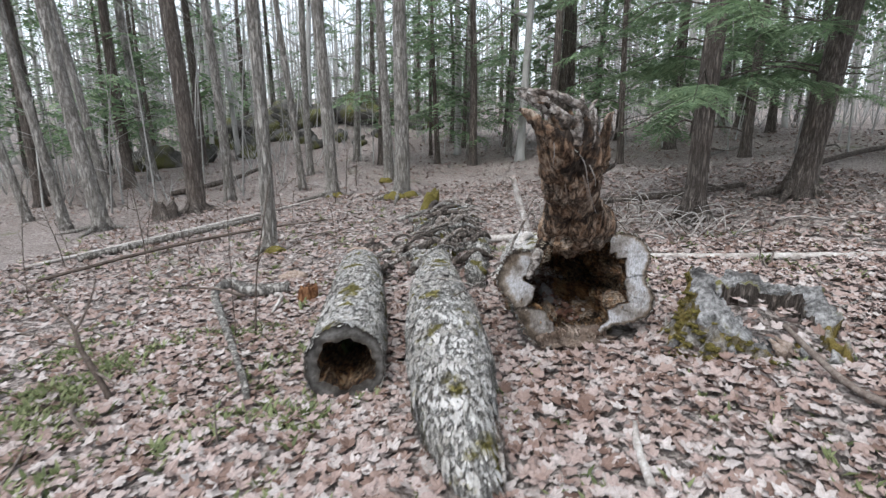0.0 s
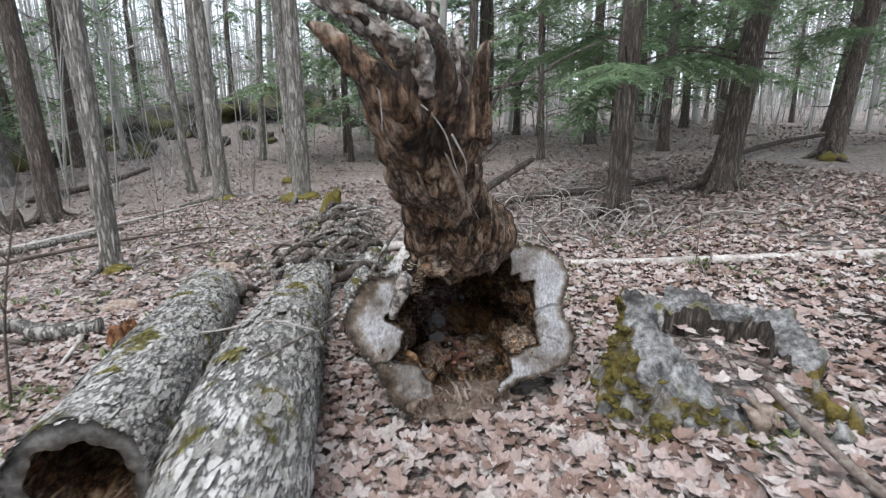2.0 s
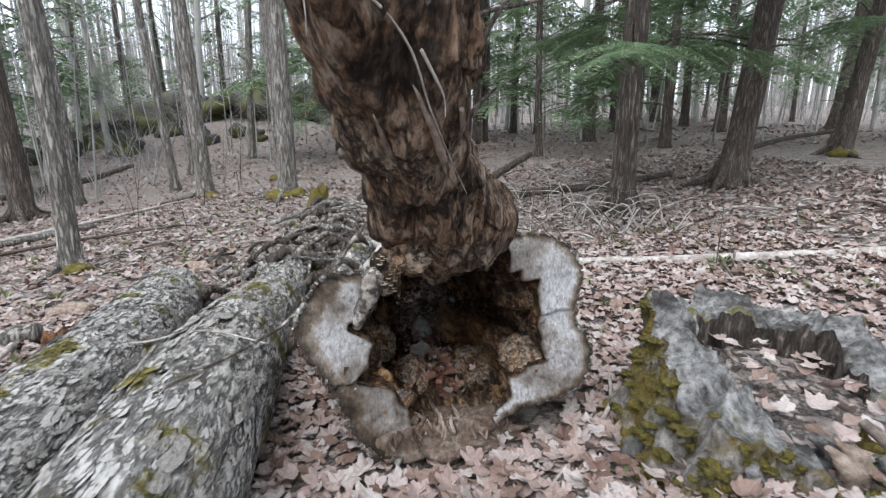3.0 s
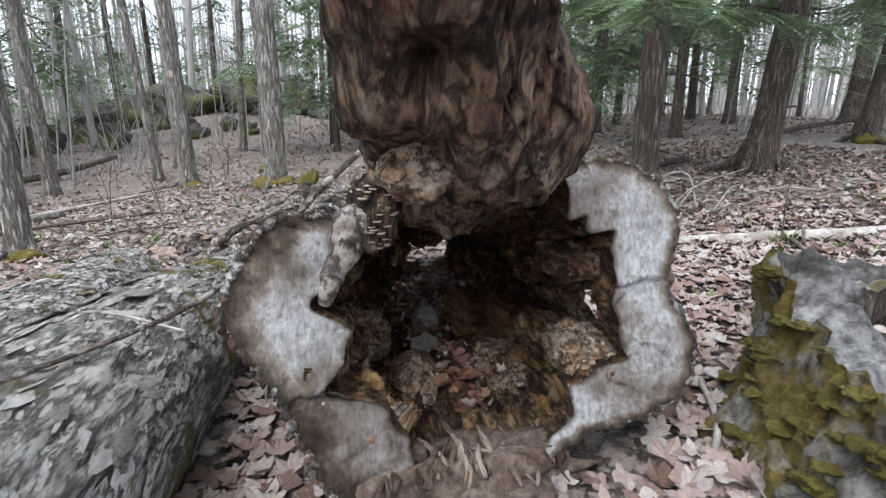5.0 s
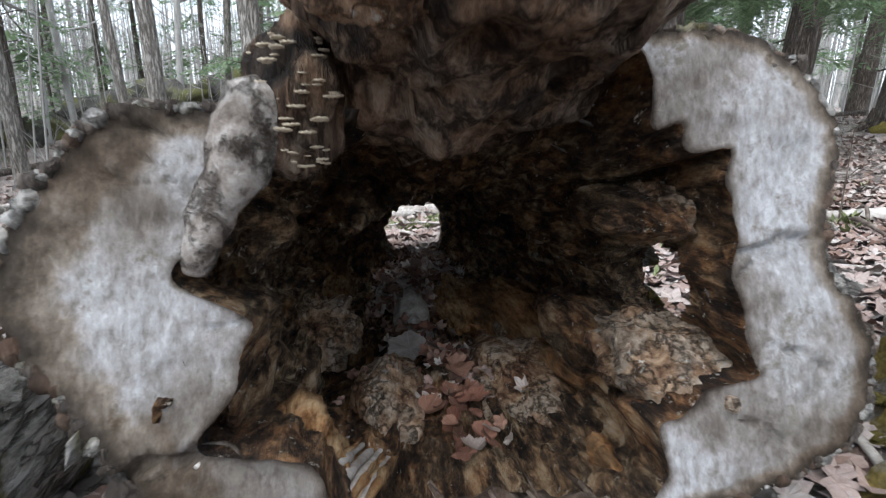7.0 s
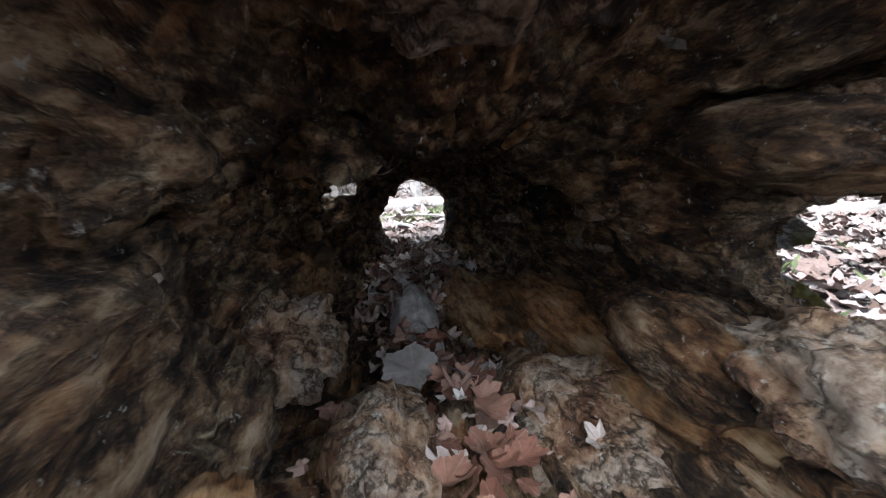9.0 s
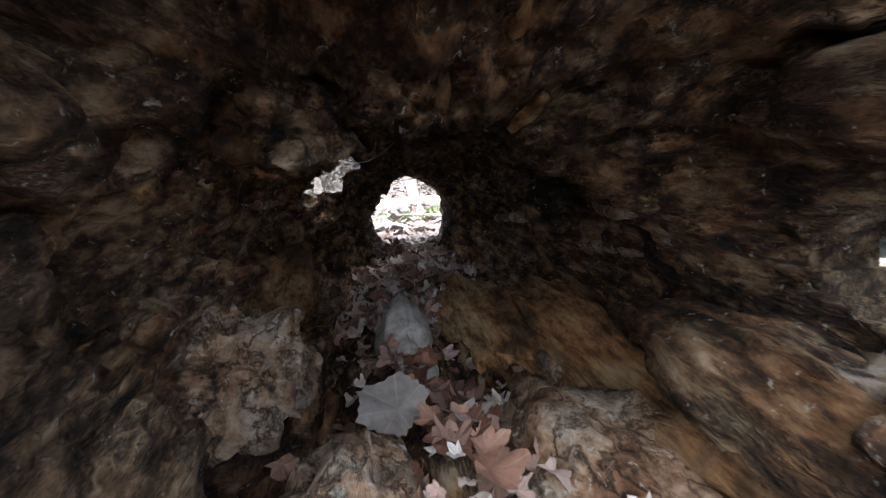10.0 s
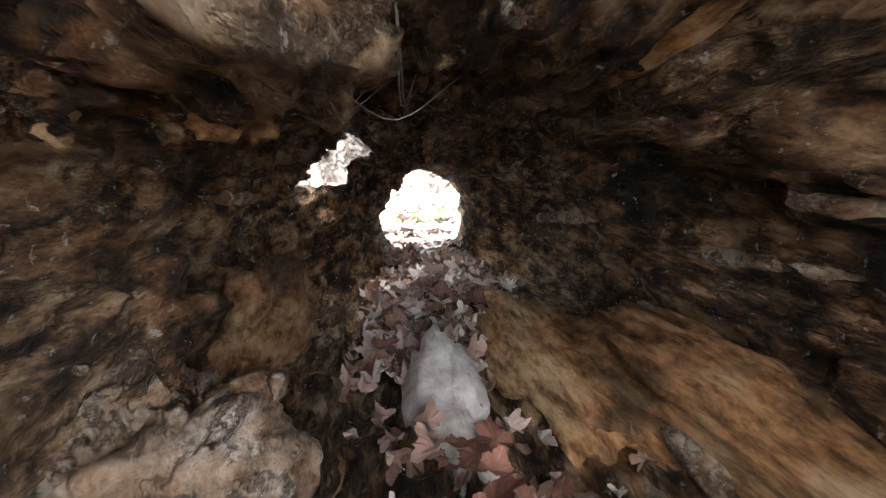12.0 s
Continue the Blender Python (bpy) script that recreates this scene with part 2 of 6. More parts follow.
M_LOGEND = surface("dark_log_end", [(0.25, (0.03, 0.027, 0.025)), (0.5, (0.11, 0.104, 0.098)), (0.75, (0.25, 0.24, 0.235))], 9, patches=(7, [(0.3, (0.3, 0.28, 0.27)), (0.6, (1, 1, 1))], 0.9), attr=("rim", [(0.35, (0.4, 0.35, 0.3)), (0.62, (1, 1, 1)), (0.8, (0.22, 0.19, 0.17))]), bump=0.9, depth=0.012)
M_SNAG = surface("decayed_snag_wood", [(0.31, (0.022, 0.016, 0.013)), (0.41, (0.095, 0.067, 0.051)), (0.50, (0.215, 0.163, 0.126)), (0.60, (0.37, 0.31, 0.258)), (0.78, (0.54, 0.50, 0.45))], 15, (1.8, 1.8, 0.26),
                 patches=(5.5, [(0.40, (0.16, 0.145, 0.14)), (0.48, (0.90, 0.71, 0.56)), (0.57, (1.0, 0.96, 0.92))], 0.92), bump=1.0, depth=0.04, cracks=(6, 0.14, (0.018, 0.013, 0.011)))
M_RUST = surface("orange_rotten_wood", [(0.32, (0.05, 0.02, 0.01)), (0.47, (0.16, 0.07, 0.03)), (0.65, (0.30, 0.17, 0.09))], 16, (1.6, 1.6, 0.3), patches=(9, [(0.35, (0.35, 0.3, 0.27)), (0.57, (1, 1, 1))], 0.85), bump=1.0, depth=0.03)
M_GREYWOOD = surface("silvery_dead_wood", [(0.28, (0.07, 0.056, 0.048)), (0.42, (0.21, 0.18, 0.16)), (0.54, (0.34, 0.312, 0.29)), (0.75, (0.54, 0.52, 0.50))], 22, (1, 1, 1),
                     patches=(9, [(0.38, (0.36, 0.29, 0.25)), (0.54, (1, 1, 1))], 0.9), bump=1.0, depth=0.015, cracks=(12, 0.2, (0.05, 0.038, 0.03)))
M_TWIG = surface("twig_bark", [(0.3, (0.06, 0.045, 0.037)), (0.5, (0.15, 0.12, 0.105)), (0.75, (0.29, 0.26, 0.235))], 22, patches=(3, [(0.3, (0.5, 0.48, 0.45)), (0.6, (1, 1, 1))], 0.8), bump=0.5, depth=0.004, vary=("object", [(0, (0.55, 0.53, 0.5)), (1, (1, 1, 1))], 1.0))
M_PALETWIG = surface("bleached_wood", [(0.28, (0.16, 0.14, 0.125)), (0.45, (0.31, 0.285, 0.265)), (0.65, (0.48, 0.455, 0.435))], 18, patches=(6, [(0.34, (0.45, 0.4, 0.37)), (0.57, (1, 1, 1))], 0.85), bump=0.6, depth=0.006)
M_STUMP = surface("mossy_stump_wood", [(0.32, (0.07, 0.06, 0.052)), (0.44, (0.20, 0.18, 0.162)), (0.56, (0.34, 0.318, 0.295)), (0.75, (0.50, 0.48, 0.46))], 20, (1.3, 1.3, 0.6),
                  patches=(7, [(0.37, (0.30, 0.26, 0.22)), (0.54, (1, 1, 1))], 0.9), moss=(5.5, 0.44, 0.54, (0.23, 0.175, 0.05)), bump=1.0, depth=0.045)
M_STUMPTOP = surface("stump_top_wood", [(0.32, (0.05, 0.047, 0.046)), (0.44, (0.15, 0.145, 0.142)), (0.56, (0.28, 0.272, 0.268)), (0.75, (0.48, 0.47, 0.465))], 18, (1, 1, 1),
                     patches=(5, [(0.41, (0.22, 0.21, 0.205)), (0.54, (1, 1, 1))], 0.9), moss=(4.0, 0.60, 0.68, (0.15, 0.135, 0.04)), bump=1.0, depth=0.03)
M_MOSS = surface("moss", [(0.3, (0.05, 0.045, 0.012)), (0.5, (0.14, 0.115, 0.03)), (0.75, (0.25, 0.20, 0.055))], 60, patches=(6, [(0.3, (0.5, 0.5, 0.45)), (0.6, (1, 1, 1))], 0.8), bump=1.0, depth=0.02)
M_ROCK = surface("mossy_rock", [(0.25, (0.03, 0.028, 0.026)), (0.5, (0.085, 0.08, 0.074)), (0.75, (0.17, 0.163, 0.153))], 3, patches=(0.8, [(0.3, (0.5, 0.5, 0.5)), (0.6, (1, 1, 1))], 0.8), moss=(0.7, 0.49, 0.6, (0.13, 0.13, 0.05)), bump=1.0, depth=0.06)
M_NEEDLES = leaf_material("hemlock_needles", [(0.0, (0.11, 0.165, 0.095)), (0.5, (0.19, 0.275, 0.155)), (1.0, (0.27, 0.36, 0.21))], "island", 0.6, 0.5)
M_GREEN = leaf_material("spring_greens", [(0.0, (0.10, 0.125, 0.05)), (0.5, (0.17, 0.20, 0.085)), (1.0, (0.27, 0.30, 0.15))], "island", 0.5, 0.3)
M_FUNGUS = surface("bracket_fungus", [(0.3, (0.16, 0.125, 0.085)), (0.5, (0.34, 0.29, 0.22)), (0.75, (0.52, 0.47, 0.39))], 60, bump=0.4, depth=0.003)
# bark of the farther trees, paled so that distance haze sits in its colour
M_HAZEBARK = surface("haze_paled_bark", [(0.3, (0.25, 0.24, 0.23)), (0.5, (0.40, 0.39, 0.375)), (0.75, (0.54, 0.53, 0.515))], 3, (1, 1, 0.3), bump=0.6, depth=0.03, vary=("island", [(0, (0.45, 0.44, 0.43)), (1, (1, 1, 1))], 1.0))


# ---------------------------------------------------------------- geometry helpers
class Geo:
    """Vertices and faces gathered for one mesh."""

    def __init__(self):
        self.v, self.f = [], []

    def add(self, verts, faces):
        n = len(self.v)
        self.v.extend(verts)
        self.f.extend([tuple(i + n for i in f) for f in faces])

    def mesh(self, name, material, smooth=True):
        me = bpy.data.meshes.new(name)
        me.from_pydata([tuple(v) for v in self.v], [], self.f)
        me.materials.append(material)
        if smooth:
            me.polygons.foreach_set("use_smooth", [True] * len(me.polygons))
        me.update()
        return me


def root(name, at, label, category, group="", kind=""):
    ob = new(name)
    ob.location = at
    ob.empty_display_size = 0.1
    return tagged(ob, label, category, group, kind)


def part(name, geo, material, parent, label="", smooth=True):
    """One mesh object under a thing; the geometry is in world metres when the thing is the root."""
    me = geo if isinstance(geo, bpy.types.Mesh) else geo.mesh(name, material, smooth)
    ob = new(name, me)
    ob.parent = parent
    base = parent
    shift = Vector((0, 0, 0))
    while base:
        shift += base.location
        base = base.parent
    if not isinstance(geo, bpy.types.Mesh):
        me.transform(Matrix.Translation(-shift))
    if label:
        ob["label"] = label
    return ob


def fbm(x, y, z, octaves=4):
    return noise.fractal((x, y, z), 1.0, 2.0, octaves)


def tube(pts, radii, seg=8, amp=0.0, freq=4.0, seed=0.0, cap=True, flare=None):
    """A round limb along pts with its own radius at each point and a noisy skin."""
    pts = [Vector(p) for p in pts]
    verts, faces = [], []
    side = None
    for i, p in enumerate(pts):
        t = (pts[min(i + 1, len(pts) - 1)] - pts[max(i - 1, 0)]).normalized()
        if side is None:
            side = t.orthogonal().normalized()
        side = (side - t * side.dot(t)).normalized()
        up = t.cross(side)
        for k in range(seg):
            a = 2 * math.pi * k / seg
            d = side * math.cos(a) + up * math.sin(a)
            r = radii[i]
            if amp:
                q = (p + d * r) * freq
                r *= 1 + amp * fbm(q.x + seed, q.y, q.z, 3)
            verts.append(p + d * r)
    n = len(pts)
    for i in range(n - 1):
        for k in range(seg):
            k2 = (k + 1) % seg
            faces.append((i * seg + k, i * seg + k2, (i + 1) * seg + k2, (i + 1) * seg + k))
    if cap:
        faces.append(tuple(range(seg))[::-1])
        faces.append(tuple(range((n - 1) * seg, n * seg)))
    return verts, faces


def curve(ctrl, n):
    """A smooth line through control points (Catmull-Rom); tuples may carry a radius as a fourth number."""
    c = [np.array(p, float) for p in ctrl]
    c = [2 * c[0] - c[1]] + c + [2 * c[-1] - c[-2]]
    out = []
    for u in np.linspace(0, len(c) - 3 - 1e-6, n):
        i = int(u)
        f = u - i
        a, b, d, e = c[i], c[i + 1], c[i + 2], c[i + 3]
        out.append(0.5 * (2 * b + (d - a) * f + (2 * a - 5 * b + 4 * d - e) * f * f + (3 * b - a - 3 * d + e) * f ** 3))
    return out


def limb(ctrl, n=16, seg=8, amp=0.15, freq=8.0, seed=0.0):
    c = curve(ctrl, n)
    return tube([p[:3] for p in c], [max(0.0008, p[3]) for p in c], seg, amp, freq, seed)


def loop_interp(deg, table, soften=1.0):
    """Smooth periodic profile: radius at an angle, from (degrees, radius) pairs."""
    a = np.array([p[0] for p in table], float)
    r = np.array([p[1] for p in table], float)
    a = np.concatenate([a - 360, a, a + 360])
    r = np.concatenate([r, r, r])
    return sum(w * np.interp(deg + o * soften, a, r) for o, w in ((-6, 0.15), (-3, 0.2), (0, 0.3), (3, 0.2), (6, 0.15)))


# ---------------------------------------------------------------- ground
def ground_z(x, y):
    """The lie of the land: falls away gently ahead and to the left, then rises into the woods."""
    x, y = np.asarray(x, float), np.asarray(y, float)
    far = np.maximum(0, y - 8)
    z = -0.164 + 0.025 * np.tanh(x / 1.5) * np.exp(-((y - 3) / 4) ** 2) + 0.0964 * 12 * np.tanh(x / 12) - 0.164 * np.tanh((y - 3) / 4) + 0.0574 * far ** 2 / (far + 6)

    def hump(cx, cy, h, s, sy=None):
        return h * np.exp(-((x - cx) / s) ** 2 - ((y - cy) / (sy or s)) ** 2)
    z = z + hump(4.2, 8.2, -0.16, 2.0) + hump(-2.8, 7.9, 0.08, 1.6) + hump(-1.2, 12.0, 0.10, 2.6) + hump(-0.55, 9.2, -0.10, 1.6) + hump(1.9, 2.4, 0.06, 0.8) + hump(-0.8, 3.0, -0.07, 0.8)
    z = z + hump(-6.2, 29.0, 1.5, 6.0, 5.0) + hump(-11, 20, 0.5, 3.0)
    z = z + 0.25 * np.sin(x * 0.11 + 1) * np.sin(y * 0.09) * np.clip((np.hypot(x, y) - 14) / 20, 0, 1)
    return z


def gz(x, y):
    return float(ground_z(x, y))


def spread(lo, hi, fine_lo, fine_hi, step, growth):
    a = list(np.arange(fine_lo, fine_hi, step))
    s, v = step, a[-1]
    while v < hi:
        s *= growth
        v += s
        a.append(v)
    s, v = step, a[0]
    while v > lo:
        s *= growth
        v -= s
        a.insert(0, v)
    return np.array(a)


xs = spread(-400, 400, -3.2, 4.4, 0.06, 1.07)
ys = spread(-300, 500, -0.5, 7.5, 0.06, 1.07)
gx, gy = np.meshgrid(xs, ys)
zz = ground_z(gx, gy)
for j in range(len(ys)):
    for i in range(len(xs)):
        d = math.hypot(gx[j, i], gy[j, i])
        if d < 60:
            zz[j, i] += 0.035 * fbm(gx[j, i] * 0.9, gy[j, i] * 0.9, 0, 3) + (0.012 * fbm(gx[j, i] * 6, gy[j, i] * 6, 5, 2) if d < 9 else 0)
g = Geo()
g.v = list(zip(gx.ravel(), gy.ravel(), zz.ravel()))
nx = len(xs)
g.f = [(j * nx + i, j * nx + i + 1, (j + 1) * nx + i + 1, (j + 1) * nx + i) for j in range(len(ys) - 1) for i in range(nx - 1)]
ground = new("ground", g.mesh("ground", M_GROUND))
tagged(ground, "uneven forest floor of dark soil under dead leaves", "ground", kind="structure")


# ---------------------------------------------------------------- the hollow log the camera enters
LOG_END = 2.40


def log_outer(deg, v):
    face_r = loop_interp(deg, [(5, 0.494), (15, 0.516), (24, 0.593), (34, 0.586), (42, 0.56), (50, 0.50), (60, 0.42), (75, 0.33), (100, 0.31), (125, 0.34), (133, 0.379), (141, 0.408), (145, 0.466), (149, 0.509), (154, 0.534), (166, 0.555), (174, 0.568), (179, 0.537),
                               (187, 0.483), (197, 0.456), (205, 0.44), (219, 0.461), (235, 0.457), (246, 0.40), (254, 0.36), (262, 0.345), (285, 0.33), (310, 0.33), (321, 0.357), (337, 0.49), (344, 0.54), (355, 0.557)], 0.4)
    body = loop_interp(deg, [(0, 0.43), (45, 0.37), (90, 0.29), (135, 0.40), (180, 0.49), (225, 0.45), (270, 0.30), (315, 0.38)])
    k = min(1.0, v / 0.18)
    k = k * k * (3 - 2 * k)
    e = max(0.0, v - 0.6) / 0.4
    return face_r * (1 - k) + body * (1 - 0.12 * v - 0.18 * e) * k


def log_inner(deg, v):
    mouth = loop_interp(deg, [(9, 0.337), (15, 0.358), (22, 0.37), (28.5, 0.38), (30, 0.434), (32, 0.43), (33.5, 0.378), (38, 0.36), (41, 0.40), (43, 0.345), (46, 0.335), (52, 0.40), (58, 0.41), (75, 0.34), (90, 0.31), (110, 0.31), (125, 0.31), (130, 0.33), (138, 0.297), (146, 0.33), (154, 0.347), (163, 0.332),
                              (165, 0.38), (170, 0.383), (172, 0.325), (175, 0.288), (188, 0.305), (193, 0.32), (197, 0.365), (200, 0.334), (205, 0.29), (212, 0.253), (219, 0.257), (232, 0.264), (245, 0.33), (262, 0.32), (285, 0.30), (305, 0.28), (320, 0.293), (328, 0.248), (344, 0.313), (347, 0.385), (350, 0.37), (359, 0.346)], 0.3)
    room = loop_interp(deg, [(0, 0.31), (30, 0.285), (60, 0.24), (90, 0.225), (120, 0.25), (140, 0.33), (160, 0.36), (180, 0.39), (205, 0.41), (225, 0.33), (245, 0.25), (270, 0.225), (300, 0.26), (330, 0.35), (345, 0.35)])
    k = min(1.0, v / 0.26)
    k = k * k * (3 - 2 * k)
    r = mouth * (1 - k) + room * k
    r += 0.08 * math.exp(-((deg - 128) / 9) ** 2) * math.exp(-((v - 0.36) / 0.10) ** 2)
    e = min(1.0, max(0.0, (v - 0.60) / 0.36))
    e = e * e * (3 - 2 * e)
    return r * (1 - e) + 0.168 * e


def log_axis(v):
    return 0.93 + 0.13 * v, 0.33 - 0.115 * min(1, v / 0.29) - 0.185 * max(0, v - 0.29) / 0.71


def log_point(deg, v, r):
    cx, cz = log_axis(v)
    a = radians(deg)
    x, z = cx + r * math.cos(a), cz + r * math.sin(a)
    y = 3.18 + LOG_END * v + 0.35 * z * (1 - min(1, v / 0.5))
    return x, y, z


NT, NV = 360, 200


def log_hole(deg, v):
    """Where rot has eaten right through the wall."""
    w = 0.25 * fbm(deg * 0.08, v * 14, 3.0, 3)
    d1 = (((deg - 3 + 180) % 360 - 180) / 12) ** 2 + ((v - 0.118) / 0.072) ** 2
    d2 = (((deg - 148 + 180) % 360 - 180) / 16) ** 2 + ((v - 0.69) / 0.042) ** 2
    return d1 + w < 1 or d2 + w < 1


outer_g, inner_g, face_g = Geo(), Geo(), Geo()
rims = {"side_hole_rim": Geo(), "upper_hole_rim": Geo(), "far_rim": Geo()}
OUT, INN = {}, {}
for j in range(NV + 1):
    v = j / NV
    for i in range(NT):
        deg = 360 * i / NT
        ro, ri = log_outer(deg, v), log_inner(deg, v)
        p = log_point(deg, v, ro)
        fade = min(1, v * 12)
        ro += fade * (0.020 * fbm(p[0] * 4, p[1] * 1.6, p[2] * 4, 4) + 0.010 * fbm(p[0] * 16, p[1] * 5, p[2] * 16, 3)) + 0.012 * fbm(p[0] * 24, 1, p[2] * 24, 4)
        q = log_point(deg, v, ri)
        groove = 0.030 * (0.5 - 2.0 * abs(fbm(q[0] * 6, q[1] * 1.3, q[2] * 6 + 7, 3)))
        rough_in = groove + 0.045 * fbm(q[0] * 5, q[1] * 2.6 + 4, q[2] * 5, 4) + 0.022 * (1 - abs(fbm(q[0] * 13, q[1] * 5.5, q[2] * 13, 3))) + 0.018 * fbm(q[0] * 30, q[1] * 14, q[2] * 30, 4)
        calm = 0.35 if v > 0.9 else 1.0
        ri += (0.25 + 0.75 * min(1, v * 9)) * calm * (rough_in - 0.012)
        ri = max(0.10, min(ri, ro - 0.02))
        OUT[i, j], INN[i, j] = log_point(deg, v, ro), log_point(deg, v, ri)
outer_g.v = [OUT[i, j] for j in range(NV + 1) for i in range(NT)]
inner_g.v = [INN[i, j] for j in range(NV + 1) for i in range(NT)]


def v_mid(j):
    return (j + 0.5) / NV


gone = {(i, j) for j in range(NV) for i in range(NT) if log_hole(360 * (i + 0.5) / NT, (j + 0.5) / NV)}
for j in range(NV):
    for i in range(NT):
        i2 = (i + 1) % NT
        if (i, j) in gone:
            continue
        a, b, c, d = j * NT + i, j * NT + i2, (j + 1) * NT + i2, (j + 1) * NT + i
        outer_g.f.append((a, d, c, b))
        inner_g.f.append((a, b, c, d))
        for (di, dj), e in (((1, 0), ((i2, j), (i2, j + 1))), ((-1, 0), ((i, j), (i, j + 1))), ((0, 1), ((i, j + 1), (i2, j + 1))), ((0, -1), ((i, j), (i2, j)))):
            if ((i + di) % NT, j + dj) in gone:
                e1, e2 = e
                rims["side_hole_rim" if v_mid(j) < 0.5 else "upper_hole_rim"].add([OUT[e1], OUT[e2], INN[e2], INN[e1]], [(0, 1, 2, 3)])
for i in range(NT):
    i2 = (i + 1) % NT
    rims["far_rim"].add([OUT[i, NV], OUT[i2, NV], INN[i2, NV], INN[i, NV]], [(0, 1, 2, 3)])
STEPS = 26
# checks and saw steps in the cut face: angle, width in degrees, inner and outer reach, depth
CHECKS = ((199, 1.6, 0.30, 0.50, 0.030), (12, 0.7, 0.33, 0.50, 0.020), (8, 0.5, 0.33, 0.44, 0.012), (149, 0.5, 0.40, 0.50, 0.012), (152.5, 0.4, 0.38, 0.49, 0.010), (157, 0.5, 0.42, 0.52, 0.010),
          (178, 0.4, 0.27, 0.36, 0.010), (352, 0.5, 0.36, 0.50, 0.012), (338, 0.6, 0.33, 0.45, 0.010), (26, 0.4, 0.45, 0.58, 0.008), (222, 0.5, 0.30, 0.42, 0.008))


def check_depth(deg, r):
    d = 0.0
    for at, wide, r0, r1, deep in CHECKS:
        off = (deg - at - 4.0 * fbm(r * 11, at, 0, 2) + 180) % 360 - 180
        d += deep * math.exp(-(off / wide) ** 2) * min(1, max(0, (r - r0) / 0.03), max(0, (r1 - r) / 0.03))
    return d


rim_values = []
for i in range(NT):
    o, n = Vector(OUT[i, 0]), Vector(INN[i, 0])
    for s in range(STEPS + 1):
        k = s / STEPS
        p = n.lerp(o, k)
        dip = 0.010 * fbm(p.x * 9, 2, p.z * 9, 4) + 0.003 * fbm(p.x * 40, 7, p.z * 40, 2)
        deg = 360 * i / NT
        r = math.hypot(p.x - 0.93, p.z - 0.33)
        p.y += dip * min(1, 4 * k, 4 * (1 - k)) + check_depth(deg, r) + 0.02 * (deg > 199) * (deg < 262) * min(1, 4 * k, 4 * (1 - k))
        face_g.v.append(tuple(p))
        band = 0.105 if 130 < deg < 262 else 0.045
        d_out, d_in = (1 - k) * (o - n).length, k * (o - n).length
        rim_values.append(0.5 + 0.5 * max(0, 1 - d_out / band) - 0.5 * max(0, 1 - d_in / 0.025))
for i in range(NT):
    i2 = (i + 1) % NT
    for s in range(STEPS):
        face_g.f.append((i * (STEPS + 1) + s, i * (STEPS + 1) + s + 1, i2 * (STEPS + 1) + s + 1, i2 * (STEPS + 1) + s))
hollow_log = root("hollow_log", (0.93, 4.0, -0.1), "hollow fallen maple log with a rotted snag rising over its opening", "log")
part("bark", outer_g, M_LOG_BARK, hollow_log, "rough grey bark of the hollow log")
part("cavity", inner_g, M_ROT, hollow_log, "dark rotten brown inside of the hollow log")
for rim_name, rim_geo in rims.items():
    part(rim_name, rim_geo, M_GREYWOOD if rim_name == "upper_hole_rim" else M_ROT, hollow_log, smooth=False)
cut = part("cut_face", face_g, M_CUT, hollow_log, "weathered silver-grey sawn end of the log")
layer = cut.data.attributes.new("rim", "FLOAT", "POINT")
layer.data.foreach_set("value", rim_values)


# broken bark left round the sawn edge
chip_rng = random.Random(33)
for i in list(range(318, 360)) + list(range(0, 54)) + list(range(130, 250)):
    if chip_rng.random() < 0.25:
        continue
    left = 130 <= i < 250
    run = chip_rng.randrange(3, 8)
    r = chip_rng.uniform(0.004, 0.013 if left else 0.009)
    line = []
    for s in range(run + 1):
        o, b = Vector(OUT[(i + s) % NT, 0]), Vector(OUT[(i + s) % NT, 3])
        line.append((*(o.lerp(b, chip_rng.uniform(0.0, 0.5))), r * chip_rng.uniform(0.5, 1.2)))
    geo = Geo()
    geo.add(*limb(line, 12, 6, 0.9, 40, i))
    part("bark_chip", geo, chip_rng.choice([M_DARK_BARK, M_LIP, M_LOG_BARK]), hollow_log)


# the snag above the opening, leaning towards the path
def snag_axis(u):
    c = curve([(0.95, 3.66, 0.68, 0.20), (0.94, 3.46, 0.735, 0.215), (0.90, 3.25, 0.81, 0.19), (0.835, 3.09, 0.90, 0.165), (0.795, 3.0, 1.0, 0.155), (0.755, 2.92, 1.10, 0.16), (0.695, 2.80, 1.25, 0.155), (0.655, 2.70, 1.38, 0.135), (0.63, 2.67, 1.46, 0.12)], 2 + 110)
    return c


